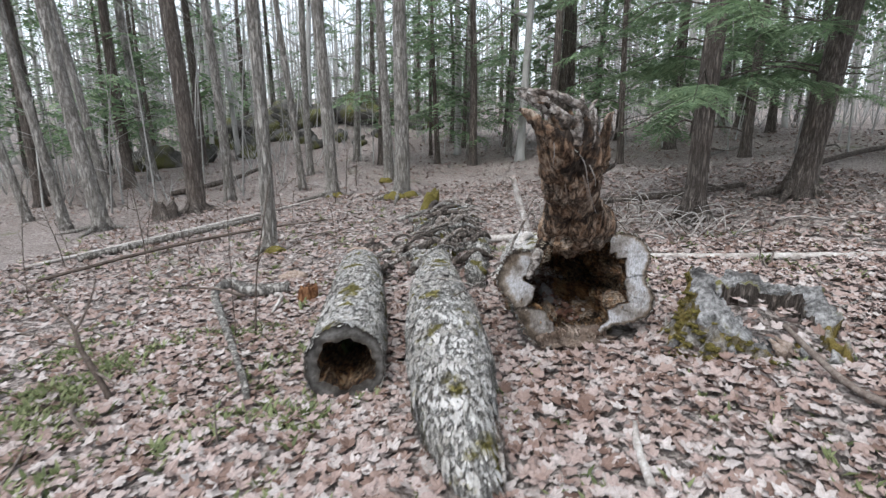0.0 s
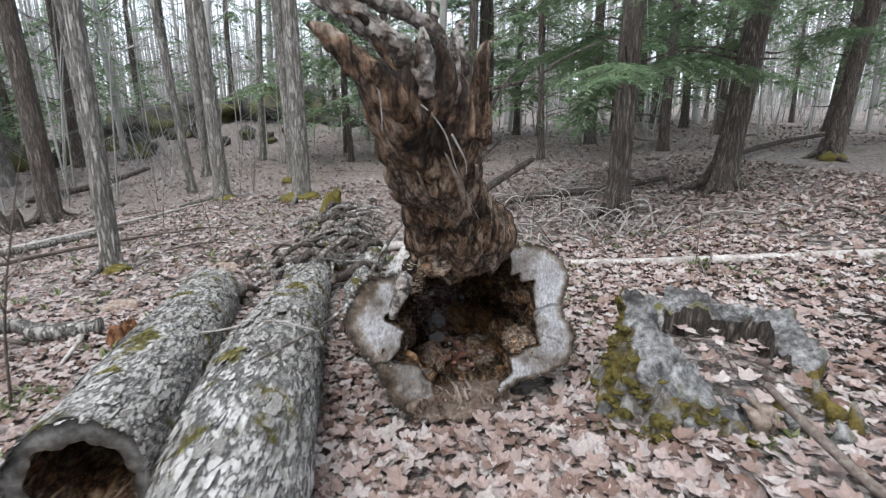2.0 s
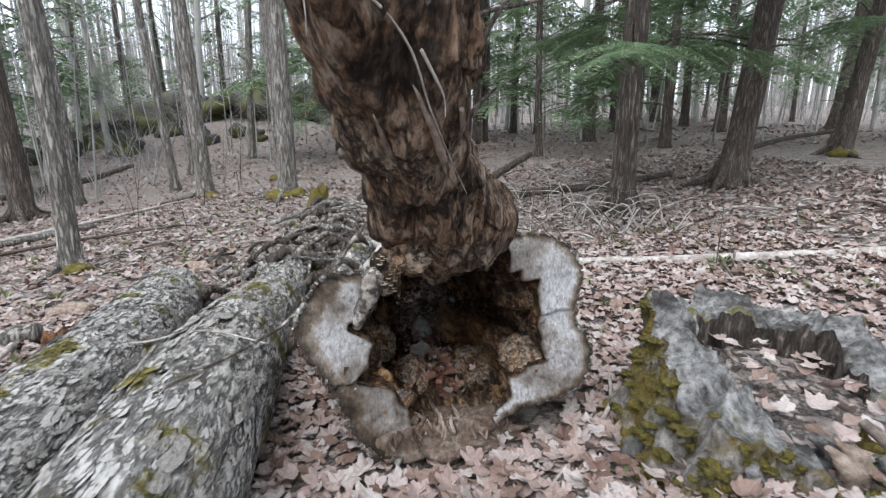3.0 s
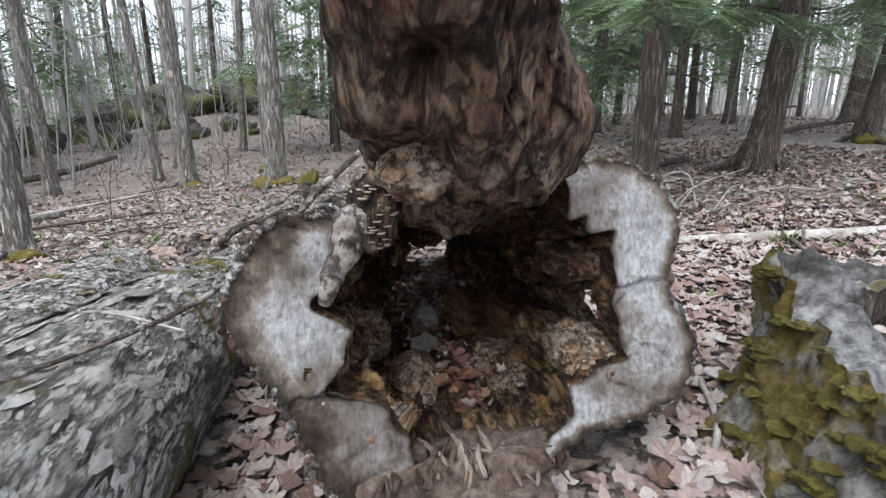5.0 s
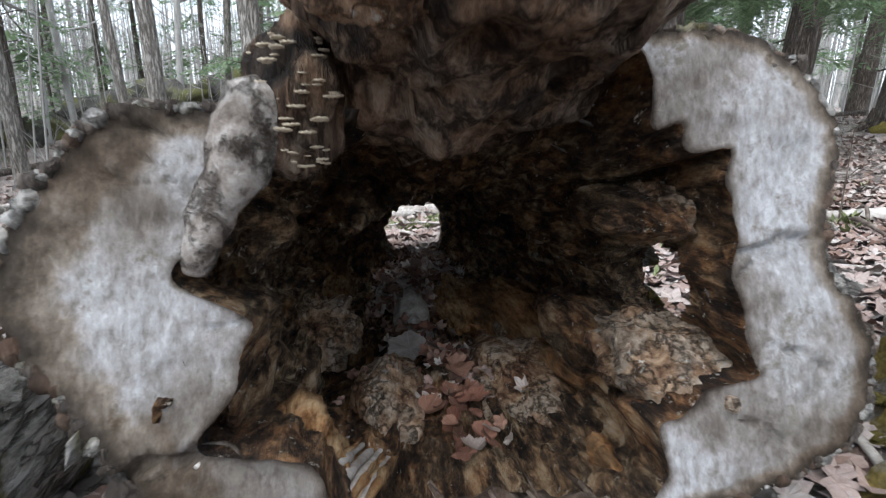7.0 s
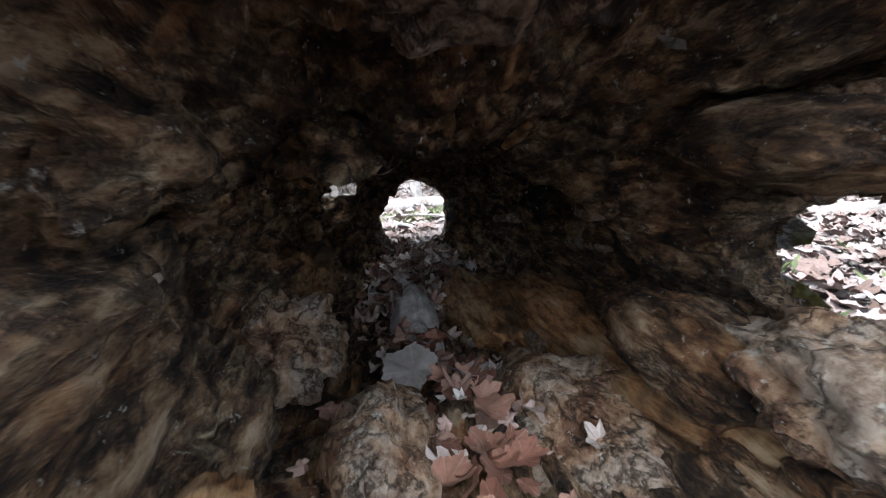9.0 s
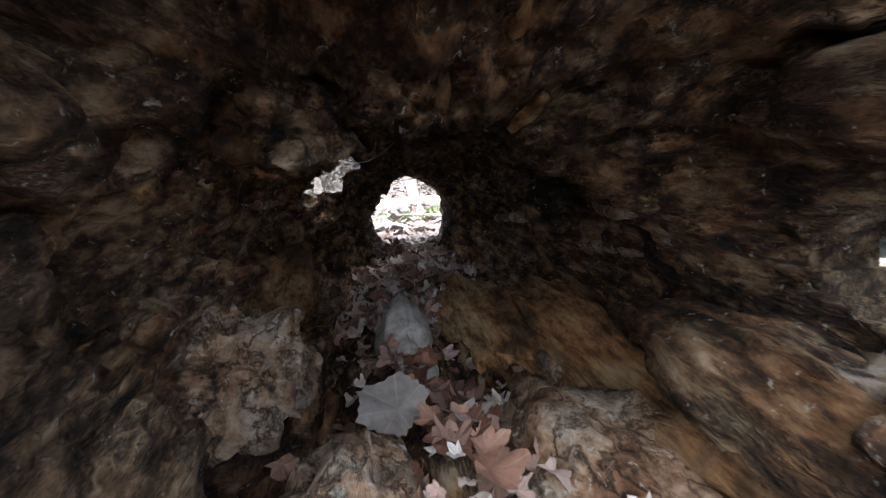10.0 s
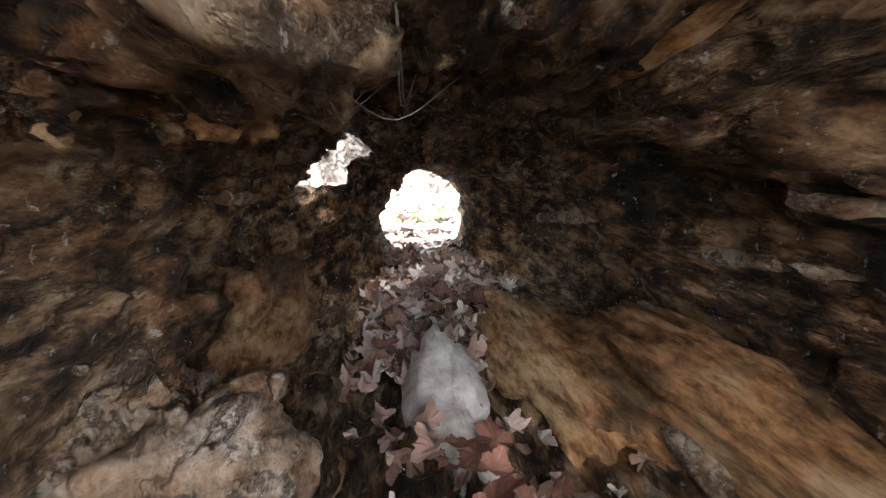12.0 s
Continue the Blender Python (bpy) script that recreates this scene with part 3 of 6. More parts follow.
axis = snag_axis(0)
sg = Geo()
SN = 144
for j, c in enumerate(axis):
    u = j / (len(axis) - 1)
    t = Vector(axis[min(j + 1, len(axis) - 1)][:3]) - Vector(axis[max(j - 1, 0)][:3])
    t.normalize()
    sx = (Vector((1, 0, 0)) - t * t.x).normalized()
    sy = t.cross(sx)
    for i in range(SN):
        a = 2 * math.pi * i / SN
        d = sx * math.cos(a) + sy * math.sin(a) * (0.82 if math.sin(a) < 0 else 0.95)
        p = Vector(c[:3]) + d * c[3]
        k = 0.36 * fbm(p.x * 4.5, p.y * 4.5, p.z * 1.6, 4) + 0.20 * (0.35 - abs(fbm(p.x * 8, p.y * 8, p.z * 1.2, 3))) + 0.07 * fbm(p.x * 30, p.y * 30, p.z * 5, 4)
        k -= 0.45 * math.exp(-((p.x - 0.775) / 0.035) ** 2 - ((p.z - 0.845) / 0.04) ** 2) * (d.y < 0) + 0.35 * math.exp(-((p.x - 0.80) / 0.04) ** 2 - ((p.z - 0.74) / 0.03) ** 2) * (d.y < 0)
        k += 0.10 * math.cos(5 * a + 3 * u) * u
        top = max(0, u - 0.9) * 10
        p = Vector(c[:3]) + d * c[3] * (1 + k) + t * top * 0.10 * fbm(a * 2.2, 3, 9, 3)
        sg.v.append(tuple(p))
n = len(axis)
sg.f = [(j * SN + i, j * SN + (i + 1) % SN, (j + 1) * SN + (i + 1) % SN, (j + 1) * SN + i) for j in range(n - 1) for i in range(SN)]
sg.f.append(tuple(range((n - 1) * SN, n * SN)))
snag = part("snag", sg, M_SNAG, hollow_log, "dark decayed standing snag with reddish rot")


def splinter(ctrl, material, label, parent=snag, seg=14, amp=0.55, freq=26, seed=0, n=26):
    geo = Geo()
    geo.add(*limb(ctrl, n, seg, amp, freq, seed))
    return part("splinter", geo, material, parent, label)


splinter([(0.70, 2.70, 1.40, 0.06), (0.60, 2.63, 1.49, 0.042), (0.48, 2.60, 1.565, 0.03), (0.37, 2.60, 1.61, 0.010)], M_GREYWOOD, "silvery broken root prong", seed=1)
splinter([(0.80, 2.74, 1.42, 0.04), (0.70, 2.66, 1.545, 0.026), (0.56, 2.62, 1.60, 0.022), (0.44, 2.62, 1.615, 0.016), (0.36, 2.63, 1.635, 0.004)], M_GREYWOOD, "silvery broken root prong", seed=2)
splinter([(0.66, 2.63, 1.30, 0.055), (0.54, 2.56, 1.40, 0.042), (0.44, 2.55, 1.49, 0.028), (0.38, 2.56, 1.53, 0.008)], M_SNAG, "reddish brown root prong", seed=3)
splinter([(0.62, 2.66, 1.42, 0.03), (0.55, 2.60, 1.50, 0.016), (0.52, 2.58, 1.55, 0.010), (0.47, 2.56, 1.56, 0.003)], M_SNAG, "dark curled root prong", seed=12)
splinter([(0.74, 2.72, 1.36, 0.045), (0.735, 2.68, 1.48, 0.026), (0.72, 2.67, 1.57, 0.012), (0.715, 2.67, 1.62, 0.002)], M_GREYWOOD, "upright pale splinter", seed=4)
splinter([(0.79, 2.76, 1.36, 0.045), (0.80, 2.75, 1.48, 0.026), (0.80, 2.75, 1.55, 0.012), (0.82, 2.75, 1.585, 0.003)], M_GREYWOOD, "upright pale splinter", seed=5)
splinter([(0.68, 2.62, 1.36, 0.045), (0.685, 2.585, 1.46, 0.024), (0.675, 2.58, 1.53, 0.006)], M_GREYWOOD, "upright pale splinter", seed=6)
splinter([(0.76, 2.66, 1.34, 0.03), (0.77, 2.63, 1.45, 0.018), (0.765, 2.62, 1.53, 0.004)], M_GREYWOOD, "upright pale splinter", seed=14)
splinter([(0.82, 2.74, 1.30, 0.04), (0.86, 2.70, 1.40, 0.026), (0.87, 2.69, 1.49, 0.016), (0.90, 2.70, 1.52, 0.004)], M_SNAG, "dark hooked splinter", seed=7)
splinter([(0.86, 2.80, 1.22, 0.05), (0.885, 2.74, 1.32, 0.028), (0.875, 2.72, 1.39, 0.008)], M_SNAG, "dark hooked splinter", seed=8)
splinter([(0.86, 3.02, 1.05, 0.016), (0.92, 3.0, 1.20, 0.010), (0.99, 3.0, 1.38, 0.007), (1.10, 3.0, 1.51, 0.002)], M_DARK_BARK, "dark bare side branch", seed=15, amp=0.15)
splinter([(0.80, 3.0, 1.25, 0.012), (0.93, 3.0, 1.385, 0.007), (1.12, 3.0, 1.44, 0.0055), (1.25, 3.0, 1.52, 0.004), (1.45, 3.02, 1.60, 0.002)], M_DARK_BARK, "dark bare side branch", seed=16, amp=0.15)
splinter([(0.86, 3.05, 1.0, 0.012), (0.95, 3.05, 1.15, 0.008), (1.02, 3.05, 1.22, 0.003)], M_DARK_BARK, "dark bare side branch", seed=17, amp=0.15)
splinter([(0.56, 2.63, 1.36, 0.003), (0.66, 2.575, 1.335, 0.003), (0.74, 2.63, 1.26, 0.0026), (0.79, 2.715, 1.15, 0.0022), (0.85, 2.82, 1.04, 0.0018), (0.91, 2.91, 0.94, 0.001)], M_PALETWIG, "thin white hanging root", seg=6, amp=0.2, n=40, seed=9)
splinter([(0.76, 2.60, 1.25, 0.004), (0.785, 2.62, 1.21, 0.0035), (0.81, 2.65, 1.17, 0.002), (0.815, 2.66, 1.13, 0.001)], M_PALETWIG, "thin white hanging root", seg=5, amp=0.2, seed=10)
splinter([(0.50, 2.54, 1.44, 0.002), (0.55, 2.53, 1.37, 0.002), (0.56, 2.54, 1.31, 0.0016), (0.56, 2.55, 1.26, 0.001)], M_PALETWIG, "thin white hanging root", seg=5, amp=0.2, seed=11)

strip_rng = random.Random(12)
for k in range(34):
    i0 = strip_rng.randrange(SN)
    j0 = strip_rng.randrange(16, n - 34)
    steps = strip_rng.randrange(10, 26)
    drift = strip_rng.uniform(-0.25, 0.25)
    r = strip_rng.uniform(0.004, 0.012)
    line = []
    for s in range(0, steps, 3):
        jj = j0 + s
        p = Vector(sg.v[jj * SN + int(i0 + drift * s) % SN])
        c = Vector(axis[jj][:3])
        line.append((*(c + (p - c) * (1.0 + (0.05 if s + 3 >= steps else 0.0))), r * math.sin(math.pi * (s + 2) / (steps + 3))))
    geo = Geo()
    geo.add(*limb(line, 16, 6, 0.5, 30, k))
    part("wood_strip", geo, strip_rng.choice([M_SNAG, M_SNAG, M_LIP, M_LIP2]), snag)

rng = random.Random(4)


def bracket(parent, at, width, turn):
    """A small shelf fungus: a fan with a rounded lip."""
    geo = Geo()
    n = 9
    for ring, (k, h) in enumerate(((0.05, 0.0), (0.7, 0.10), (1.0, 0.02), (0.93, -0.09), (0.1, -0.16))):
        for i in range(n):
            a = math.pi * i / (n - 1)
            geo.v.append((k * math.cos(a) * width, -k * math.sin(a) * width * 0.75, h * width * 1.4 + 0.06 * width * math.sin(7 * a)))
    geo.f = [(r * n + i, r * n + i + 1, (r + 1) * n + i + 1, (r + 1) * n + i) for r in range(4) for i in range(n - 1)]
    m = Matrix.Translation(at) @ Matrix.Rotation(turn, 4, "Z") @ Matrix.Rotation(rng.uniform(-0.35, 0.1), 4, "X")
    geo.v = [m @ Vector(p) for p in geo.v]
    return part("bracket_fungus", geo, M_FUNGUS, parent)


BRACKETS = []
for k in range(64):
    a, e = rng.uniform(-2.9, -0.5), rng.uniform(-1.1, 1.0)
    BRACKETS.append(((0.705 + 0.058 * math.cos(a) * math.cos(e), 3.375 + 0.068 * math.sin(a) * math.cos(e), 0.60 + 0.085 * math.sin(e)), rng.uniform(0.004, 0.012), a + math.pi / 2 + rng.uniform(-0.3, 0.3)))
for place, wide, turned in BRACKETS:
    bracket(snag, place, wide, turned)


# lumps and ridges of wood inside the cavity
def lump(name, at, size, material, parent, label, seed=0, amp=0.28, turn=0.0, tip=0.0, res=28):
    geo = Geo()
    m = Matrix.Rotation(turn, 3, "Z") @ Matrix.Rotation(tip, 3, "X")
    for j in range(res + 1):
        ph = math.pi * j / res
        for i in range(2 * res):
            th = math.pi * i / res
            d = Vector((math.sin(ph) * math.cos(th), math.sin(ph) * math.sin(th), math.cos(ph)))
            k = 1 + amp * fbm(d.x * 1.6 + seed, d.y * 1.6, d.z * 1.6, 4) + amp * 0.35 * fbm(d.x * 6 + seed, d.y * 6, d.z * 6, 3)
            geo.v.append(Vector(at) + m @ Vector((d.x * size[0] * k, d.y * size[1] * k, d.z * size[2] * k)))
    w = 2 * res
    geo.f = [(j * w + i, (j + 1) * w + i, (j + 1) * w + (i + 1) % w, j * w + (i + 1) % w) for j in range(res) for i in range(w)]
    return part(name, geo, material, parent, label)


lump("wood_knob", (0.81, 3.66, 0.01), (0.075, 0.15, 0.085), M_PALEROT, hollow_log, "pale crumbling wood knob", 1, turn=-0.1)
lump("wood_knob", (1.13, 3.73, -0.005), (0.13, 0.21, 0.085), M_PALEROT, hollow_log, "pale crumbling wood knob", 5, turn=0.25)
lump("wood_knob", (0.635, 3.99, 0.06), (0.115, 0.14, 0.10), M_PALEROT, hollow_log, "pale crumbling wood knob", 9, amp=0.45, res=36)
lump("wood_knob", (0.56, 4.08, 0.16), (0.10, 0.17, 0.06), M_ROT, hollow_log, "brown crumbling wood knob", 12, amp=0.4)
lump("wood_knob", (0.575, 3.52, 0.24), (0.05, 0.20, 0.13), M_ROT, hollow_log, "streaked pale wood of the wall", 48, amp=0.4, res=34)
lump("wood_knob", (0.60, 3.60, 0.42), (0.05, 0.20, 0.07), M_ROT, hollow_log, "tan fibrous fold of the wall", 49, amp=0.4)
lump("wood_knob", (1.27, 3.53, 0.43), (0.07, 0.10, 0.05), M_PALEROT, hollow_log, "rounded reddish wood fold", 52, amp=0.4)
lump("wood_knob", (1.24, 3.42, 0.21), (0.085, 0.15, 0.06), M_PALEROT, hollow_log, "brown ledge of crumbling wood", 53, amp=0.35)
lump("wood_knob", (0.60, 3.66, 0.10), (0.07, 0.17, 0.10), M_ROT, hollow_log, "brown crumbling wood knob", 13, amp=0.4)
# pale floor wood, in a lighter material to make up for missing daylight
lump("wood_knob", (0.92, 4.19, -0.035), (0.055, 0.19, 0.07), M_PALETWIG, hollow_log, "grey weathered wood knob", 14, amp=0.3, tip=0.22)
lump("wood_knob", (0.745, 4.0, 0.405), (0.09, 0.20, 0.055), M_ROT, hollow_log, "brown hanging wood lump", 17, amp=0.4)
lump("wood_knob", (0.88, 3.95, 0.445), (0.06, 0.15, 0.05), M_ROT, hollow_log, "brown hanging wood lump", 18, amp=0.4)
# tan swellings, their brightened colour standing in for light from the mouth
lump("wood_knob", (1.25, 4.02, 0.02), (0.11, 0.34, 0.075), M_FIBRE, hollow_log, "tan fibrous swelling of the floor", 44, amp=0.35, turn=0.2, res=36)
lump("wood_knob", (1.12, 4.35, -0.03), (0.10, 0.26, 0.06), M_FIBRE, hollow_log, "tan fibrous swelling of the floor", 45, amp=0.4, res=30)
lump("wood_knob", (0.62, 4.45, 0.03), (0.10, 0.22, 0.10), M_FIBRE, hollow_log, "tan fibrous swelling of the wall", 46, amp=0.4, res=30)
lump("wood_knob", (0.66, 3.40, 0.10), (0.08, 0.13, 0.075), M_FIBRE, hollow_log, "pale fibrous slope below the cut face", 47, amp=0.3)
lump("rot_bulge", (0.785, 3.165, 0.715), (0.075, 0.055, 0.065), M_PALEROT, hollow_log, "rounded pale brown bulge under the snag", 41, amp=0.2)
crumb_rng = random.Random(51)
for k in range(60):
    u = crumb_rng.random()
    at = (0.55 + 0.22 * u + crumb_rng.uniform(-0.02, 0.02), 3.80 + 0.34 * u + crumb_rng.uniform(-0.04, 0.04), 0.345 + 0.02 * u + crumb_rng.uniform(-0.012, 0.03))
    w = crumb_rng.uniform(0.006, 0.017)
    lump("wood_crumb", at, (w, w * 1.3, w * crumb_rng.uniform(0.7, 1.3)), M_ROT if k % 3 else M_FIBRE, hollow_log, "", k + 70, 0.9, crumb_rng.uniform(0, 3), res=9)
lump("wood_knob", (1.23, 3.56, 0.43), (0.07, 0.16, 0.045), M_ROT, hollow_log, "rounded reddish wood fold", 19, amp=0.2)
lump("wood_knob", (1.24, 3.66, 0.15), (0.09, 0.20, 0.07), M_ROT, hollow_log, "rounded reddish wood fold", 21, amp=0.2)
geo = Geo()
geo.add(*limb([(0.592, 3.30, 0.415, 0.012), (0.600, 3.30, 0.445, 0.021), (0.617, 3.315, 0.49, 0.027), (0.645, 3.335, 0.545, 0.042), (0.672, 3.36, 0.59, 0.050), (0.685, 3.385, 0.635, 0.016)], 44, 26, 0.35, 18, 23))
part("wood_fold", geo, M_GREYWOOD, hollow_log, "smooth grey rolled wood fold")
lump("wood_knob", (0.705, 3.38, 0.60), (0.06, 0.07, 0.088), M_SNAG, hollow_log, "brown rotten corner grown with brackets", 29, amp=0.22)

# fibrous ridges in the right-hand wall and the front lip of decayed wood
geo = Geo()
geo.add(*limb([(1.34, 3.27, 0.12, 0.015), (1.28, 3.40, 0.13, 0.04), (1.235, 3.56, 0.11, 0.045), (1.19, 3.72, 0.06, 0.035), (1.15, 3.88, 0.0, 0.01)], 40, 20, 0.4, 14, 3))
part("wood_ridge", geo, M_FIBRE, hollow_log, "tan fibrous ridge of split wood")
for k in range(14):
    s = k / 13
    geo = Geo()
    off = 0.075 * (s - 0.5)
    geo.add(*limb([(1.31 + off, 3.30, 0.15, 0.003), (1.275 + off, 3.42, 0.165 - abs(off) * 0.5, 0.006), (1.23 + off, 3.56, 0.15 - abs(off) * 0.5, 0.006), (1.18 + off * 0.6, 3.74, 0.085, 0.002)], 18, 6, 0.6, 34, k))
    part("wood_fibre", geo, M_FIBRE, hollow_log)
for k in range(36):
    u = k / 35
    x, drop = 0.60 + 0.17 * u, rng.uniform(-0.012, 0.012)
    geo = Geo()
    geo.add(*limb([(x - 0.02, 3.265 - 0.02 * u, 0.195 - 0.10 * u, 0.003), (x + 0.012, 3.34, 0.185 - 0.11 * u + drop, rng.uniform(0.004, 0.009)), (x + 0.045, 3.46, 0.12 - 0.09 * u + drop, rng.uniform(0.003, 0.007)), (x + 0.07, 3.56, 0.05 - 0.05 * u, 0.001)], 16, 6, 0.6, 34, k + 200))
    part("wood_fibre", geo, M_FIBRE if k % 3 else M_PALETWIG, hollow_log)
lump("wood_lip", (0.93, 3.24, -0.015), (0.22, 0.11, 0.085), M_LIP, hollow_log, "crumbling brown wood lip of the opening", 33, amp=0.5)
for k in range(46):
    x = 0.70 + 0.42 * rng.random()
    geo = Geo()
    y0, d = 3.09 + 0.10 * rng.random(), (x - 0.93) / 0.25
    top = -0.015 + 0.085 * math.sqrt(max(0.05, 1 - 0.8 * d * d))
    r = rng.uniform(0.004, 0.010)
    geo.add(*limb([(x, y0 + 0.03, top * 0.85 - 0.01, r * 0.6), (x + rng.uniform(-0.02, 0.02), y0 + 0.06, top + 0.003, r), (x + rng.uniform(-0.035, 0.035), y0 + rng.uniform(0.10, 0.19), top + rng.uniform(-0.02, 0.012), r * 0.4)], 9, 6, 0.7, 30, k + 40))
    part("wood_shard", geo, rng.choice([M_LIP, M_LIP, M_LIP2]), hollow_log)
# ribs of harder wood along the walls of the hollow
for k in range(75):
    i0, j0 = rng.randrange(NT), rng.randrange(6, int(NV * 0.72))
    steps = rng.randrange(10, 40)
    drift = rng.uniform(-0.35, 0.35)
    r = rng.uniform(0.006, 0.02)
    line = []
    for s in range(0, steps, 4):
        jj, ii = j0 + s, int(i0 + drift * s) % NT
        if jj >= NV:
            break
        cx, cz = log_axis(jj / NV)
        p = INN[ii, jj]
        line.append((cx + (p[0] - cx) * 1.01, p[1], cz + (p[2] - cz) * 1.01, r * math.sin(math.pi * (s + 2) / (steps + 4))))
    if len(line) < 3 or any((int(i0 + drift * s) % NT, min(NV - 1, j0 + s)) in gone for s in range(steps)):
        continue
    geo = Geo()
    geo.add(*limb(line, 14, 7, 0.7, 26, k + 90))
    part("wood_rib", geo, rng.choice([M_ROT, M_ROT, M_PALEROT, M_FIBRE]), hollow_log)
for k in range(9):
    geo = Geo()
    x0, x1 = 0.70 + 0.16 * rng.random(), 0.80 + 0.13 * rng.random()
    geo.add(*limb([(x0, 3.82 + 0.1 * rng.random(), 0.40, 0.0003), ((x0 + x1) / 2, 4.1, 0.35 + 0.03 * rng.random(), 0.00035), (x1, 4.18 + 0.1 * rng.random(), 0.405, 0.0003)], 12, 3, 0, 3, k))
    part("cobweb_strand", geo, M_PALETWIG, hollow_log)


# ---------------------------------------------------------------- fallen logs beside it
def plated(deg, along, seed):
    """Relief of bark broken into plates."""
    q = Vector((math.cos(radians(deg)) * 2.2 + seed, along * 3.2, math.sin(radians(deg)) * 2.2))
    q += 0.25 * Vector((fbm(q.x * 2, q.y * 2, q.z * 2, 2), fbm(q.x * 2 + 9, q.y * 2, q.z * 2, 2), 0))
    d = noise.voronoi(q * 2.4)[0]
    return 0.012 * min(1, (d[1] - d[0]) * 3.0) + 0.016 * fbm(q.x, q.y, q.z, 4) + 0.006 * fbm(q.x * 7, q.y * 5, q.z * 7, 3)


def flake_mesh(seed):
    """A curved irregular bark plate with thickness."""
    r = random.Random(seed)
    n = 7
    ring = [(0.5 * math.cos(2 * math.pi * i / n) * r.uniform(0.55, 1.25), 0.62 * math.sin(2 * math.pi * i / n) * r.uniform(0.7, 1.15)) for i in range(n)]
    geo = Geo()
    geo.v = [(0, 0, 0.17)] + [(x, y, 0.13 - 0.45 * x * x + r.uniform(-0.02, 0.05)) for x, y in ring] + [(x * 0.94, y * 0.94, 0.0 - 0.45 * x * x) for x, y in ring]
    geo.f = [(0, 1 + i, 1 + (i + 1) % n) for i in range(n)] + [(1 + i, 1 + n + i, 1 + n + (i + 1) % n, 1 + (i + 1) % n) for i in range(n)]
    return geo.mesh("bark_flake", M_FLAKE, False)


FLAKES = [flake_mesh(s) for s in range(9)]
FLAKE_SHAPES = [([v.co.copy() for v in me.vertices], [tuple(p.vertices) for p in me.polygons]) for me in FLAKES]


def bark_scales(thing, spots, seed, small=0.026, large=0.075):
    """Overlapping scales of bark, too many to pick apart: one joined skin. spots: place, outward and lengthwise directions."""
    q = random.Random(seed)
    geo = Geo()
    for at, nrm, t in spots:
        nrm = Vector(nrm).normalized()
        t = (Vector(t) - nrm * Vector(t).dot(nrm)).normalized()
        s = q.uniform(small, large)
        m = Matrix.Translation(Vector(at)) @ Matrix((t.cross(nrm), t, nrm)).transposed().to_4x4() @ Matrix.Rotation(q.uniform(-0.22, 0.22), 4, "Z") @ Matrix.Rotation(q.uniform(-0.09, 0.03), 4, "X") @ Matrix.Rotation(q.uniform(-0.1, 0.1), 4, "Y") @ Matrix.Diagonal((s * 0.62, s * q.uniform(1.4, 3.0), s * 0.09, 1))
        v, f = FLAKE_SHAPES[q.randrange(9)]
        geo.add([m @ p for p in v], f)
    tagged(part("bark_skin", geo, M_SCALES, thing, "flaking grey scales of bark", smooth=False), kind="stuff")


scale_rng = random.Random(40)
spots = []
while len(spots) < 2600:
    i, j = scale_rng.randrange(NT), scale_rng.randrange(NV - 1)
    p, c = Vector(OUT[i, j]), log_axis(j / NV)
    if (i, j) in gone or p.z < -0.12 or j < 5:
        continue
    spots.append((p, Vector((p.x - c[0], 0, p.z - c[1])), (0, 1, 0)))
bark_scales(hollow_log, spots, 6)


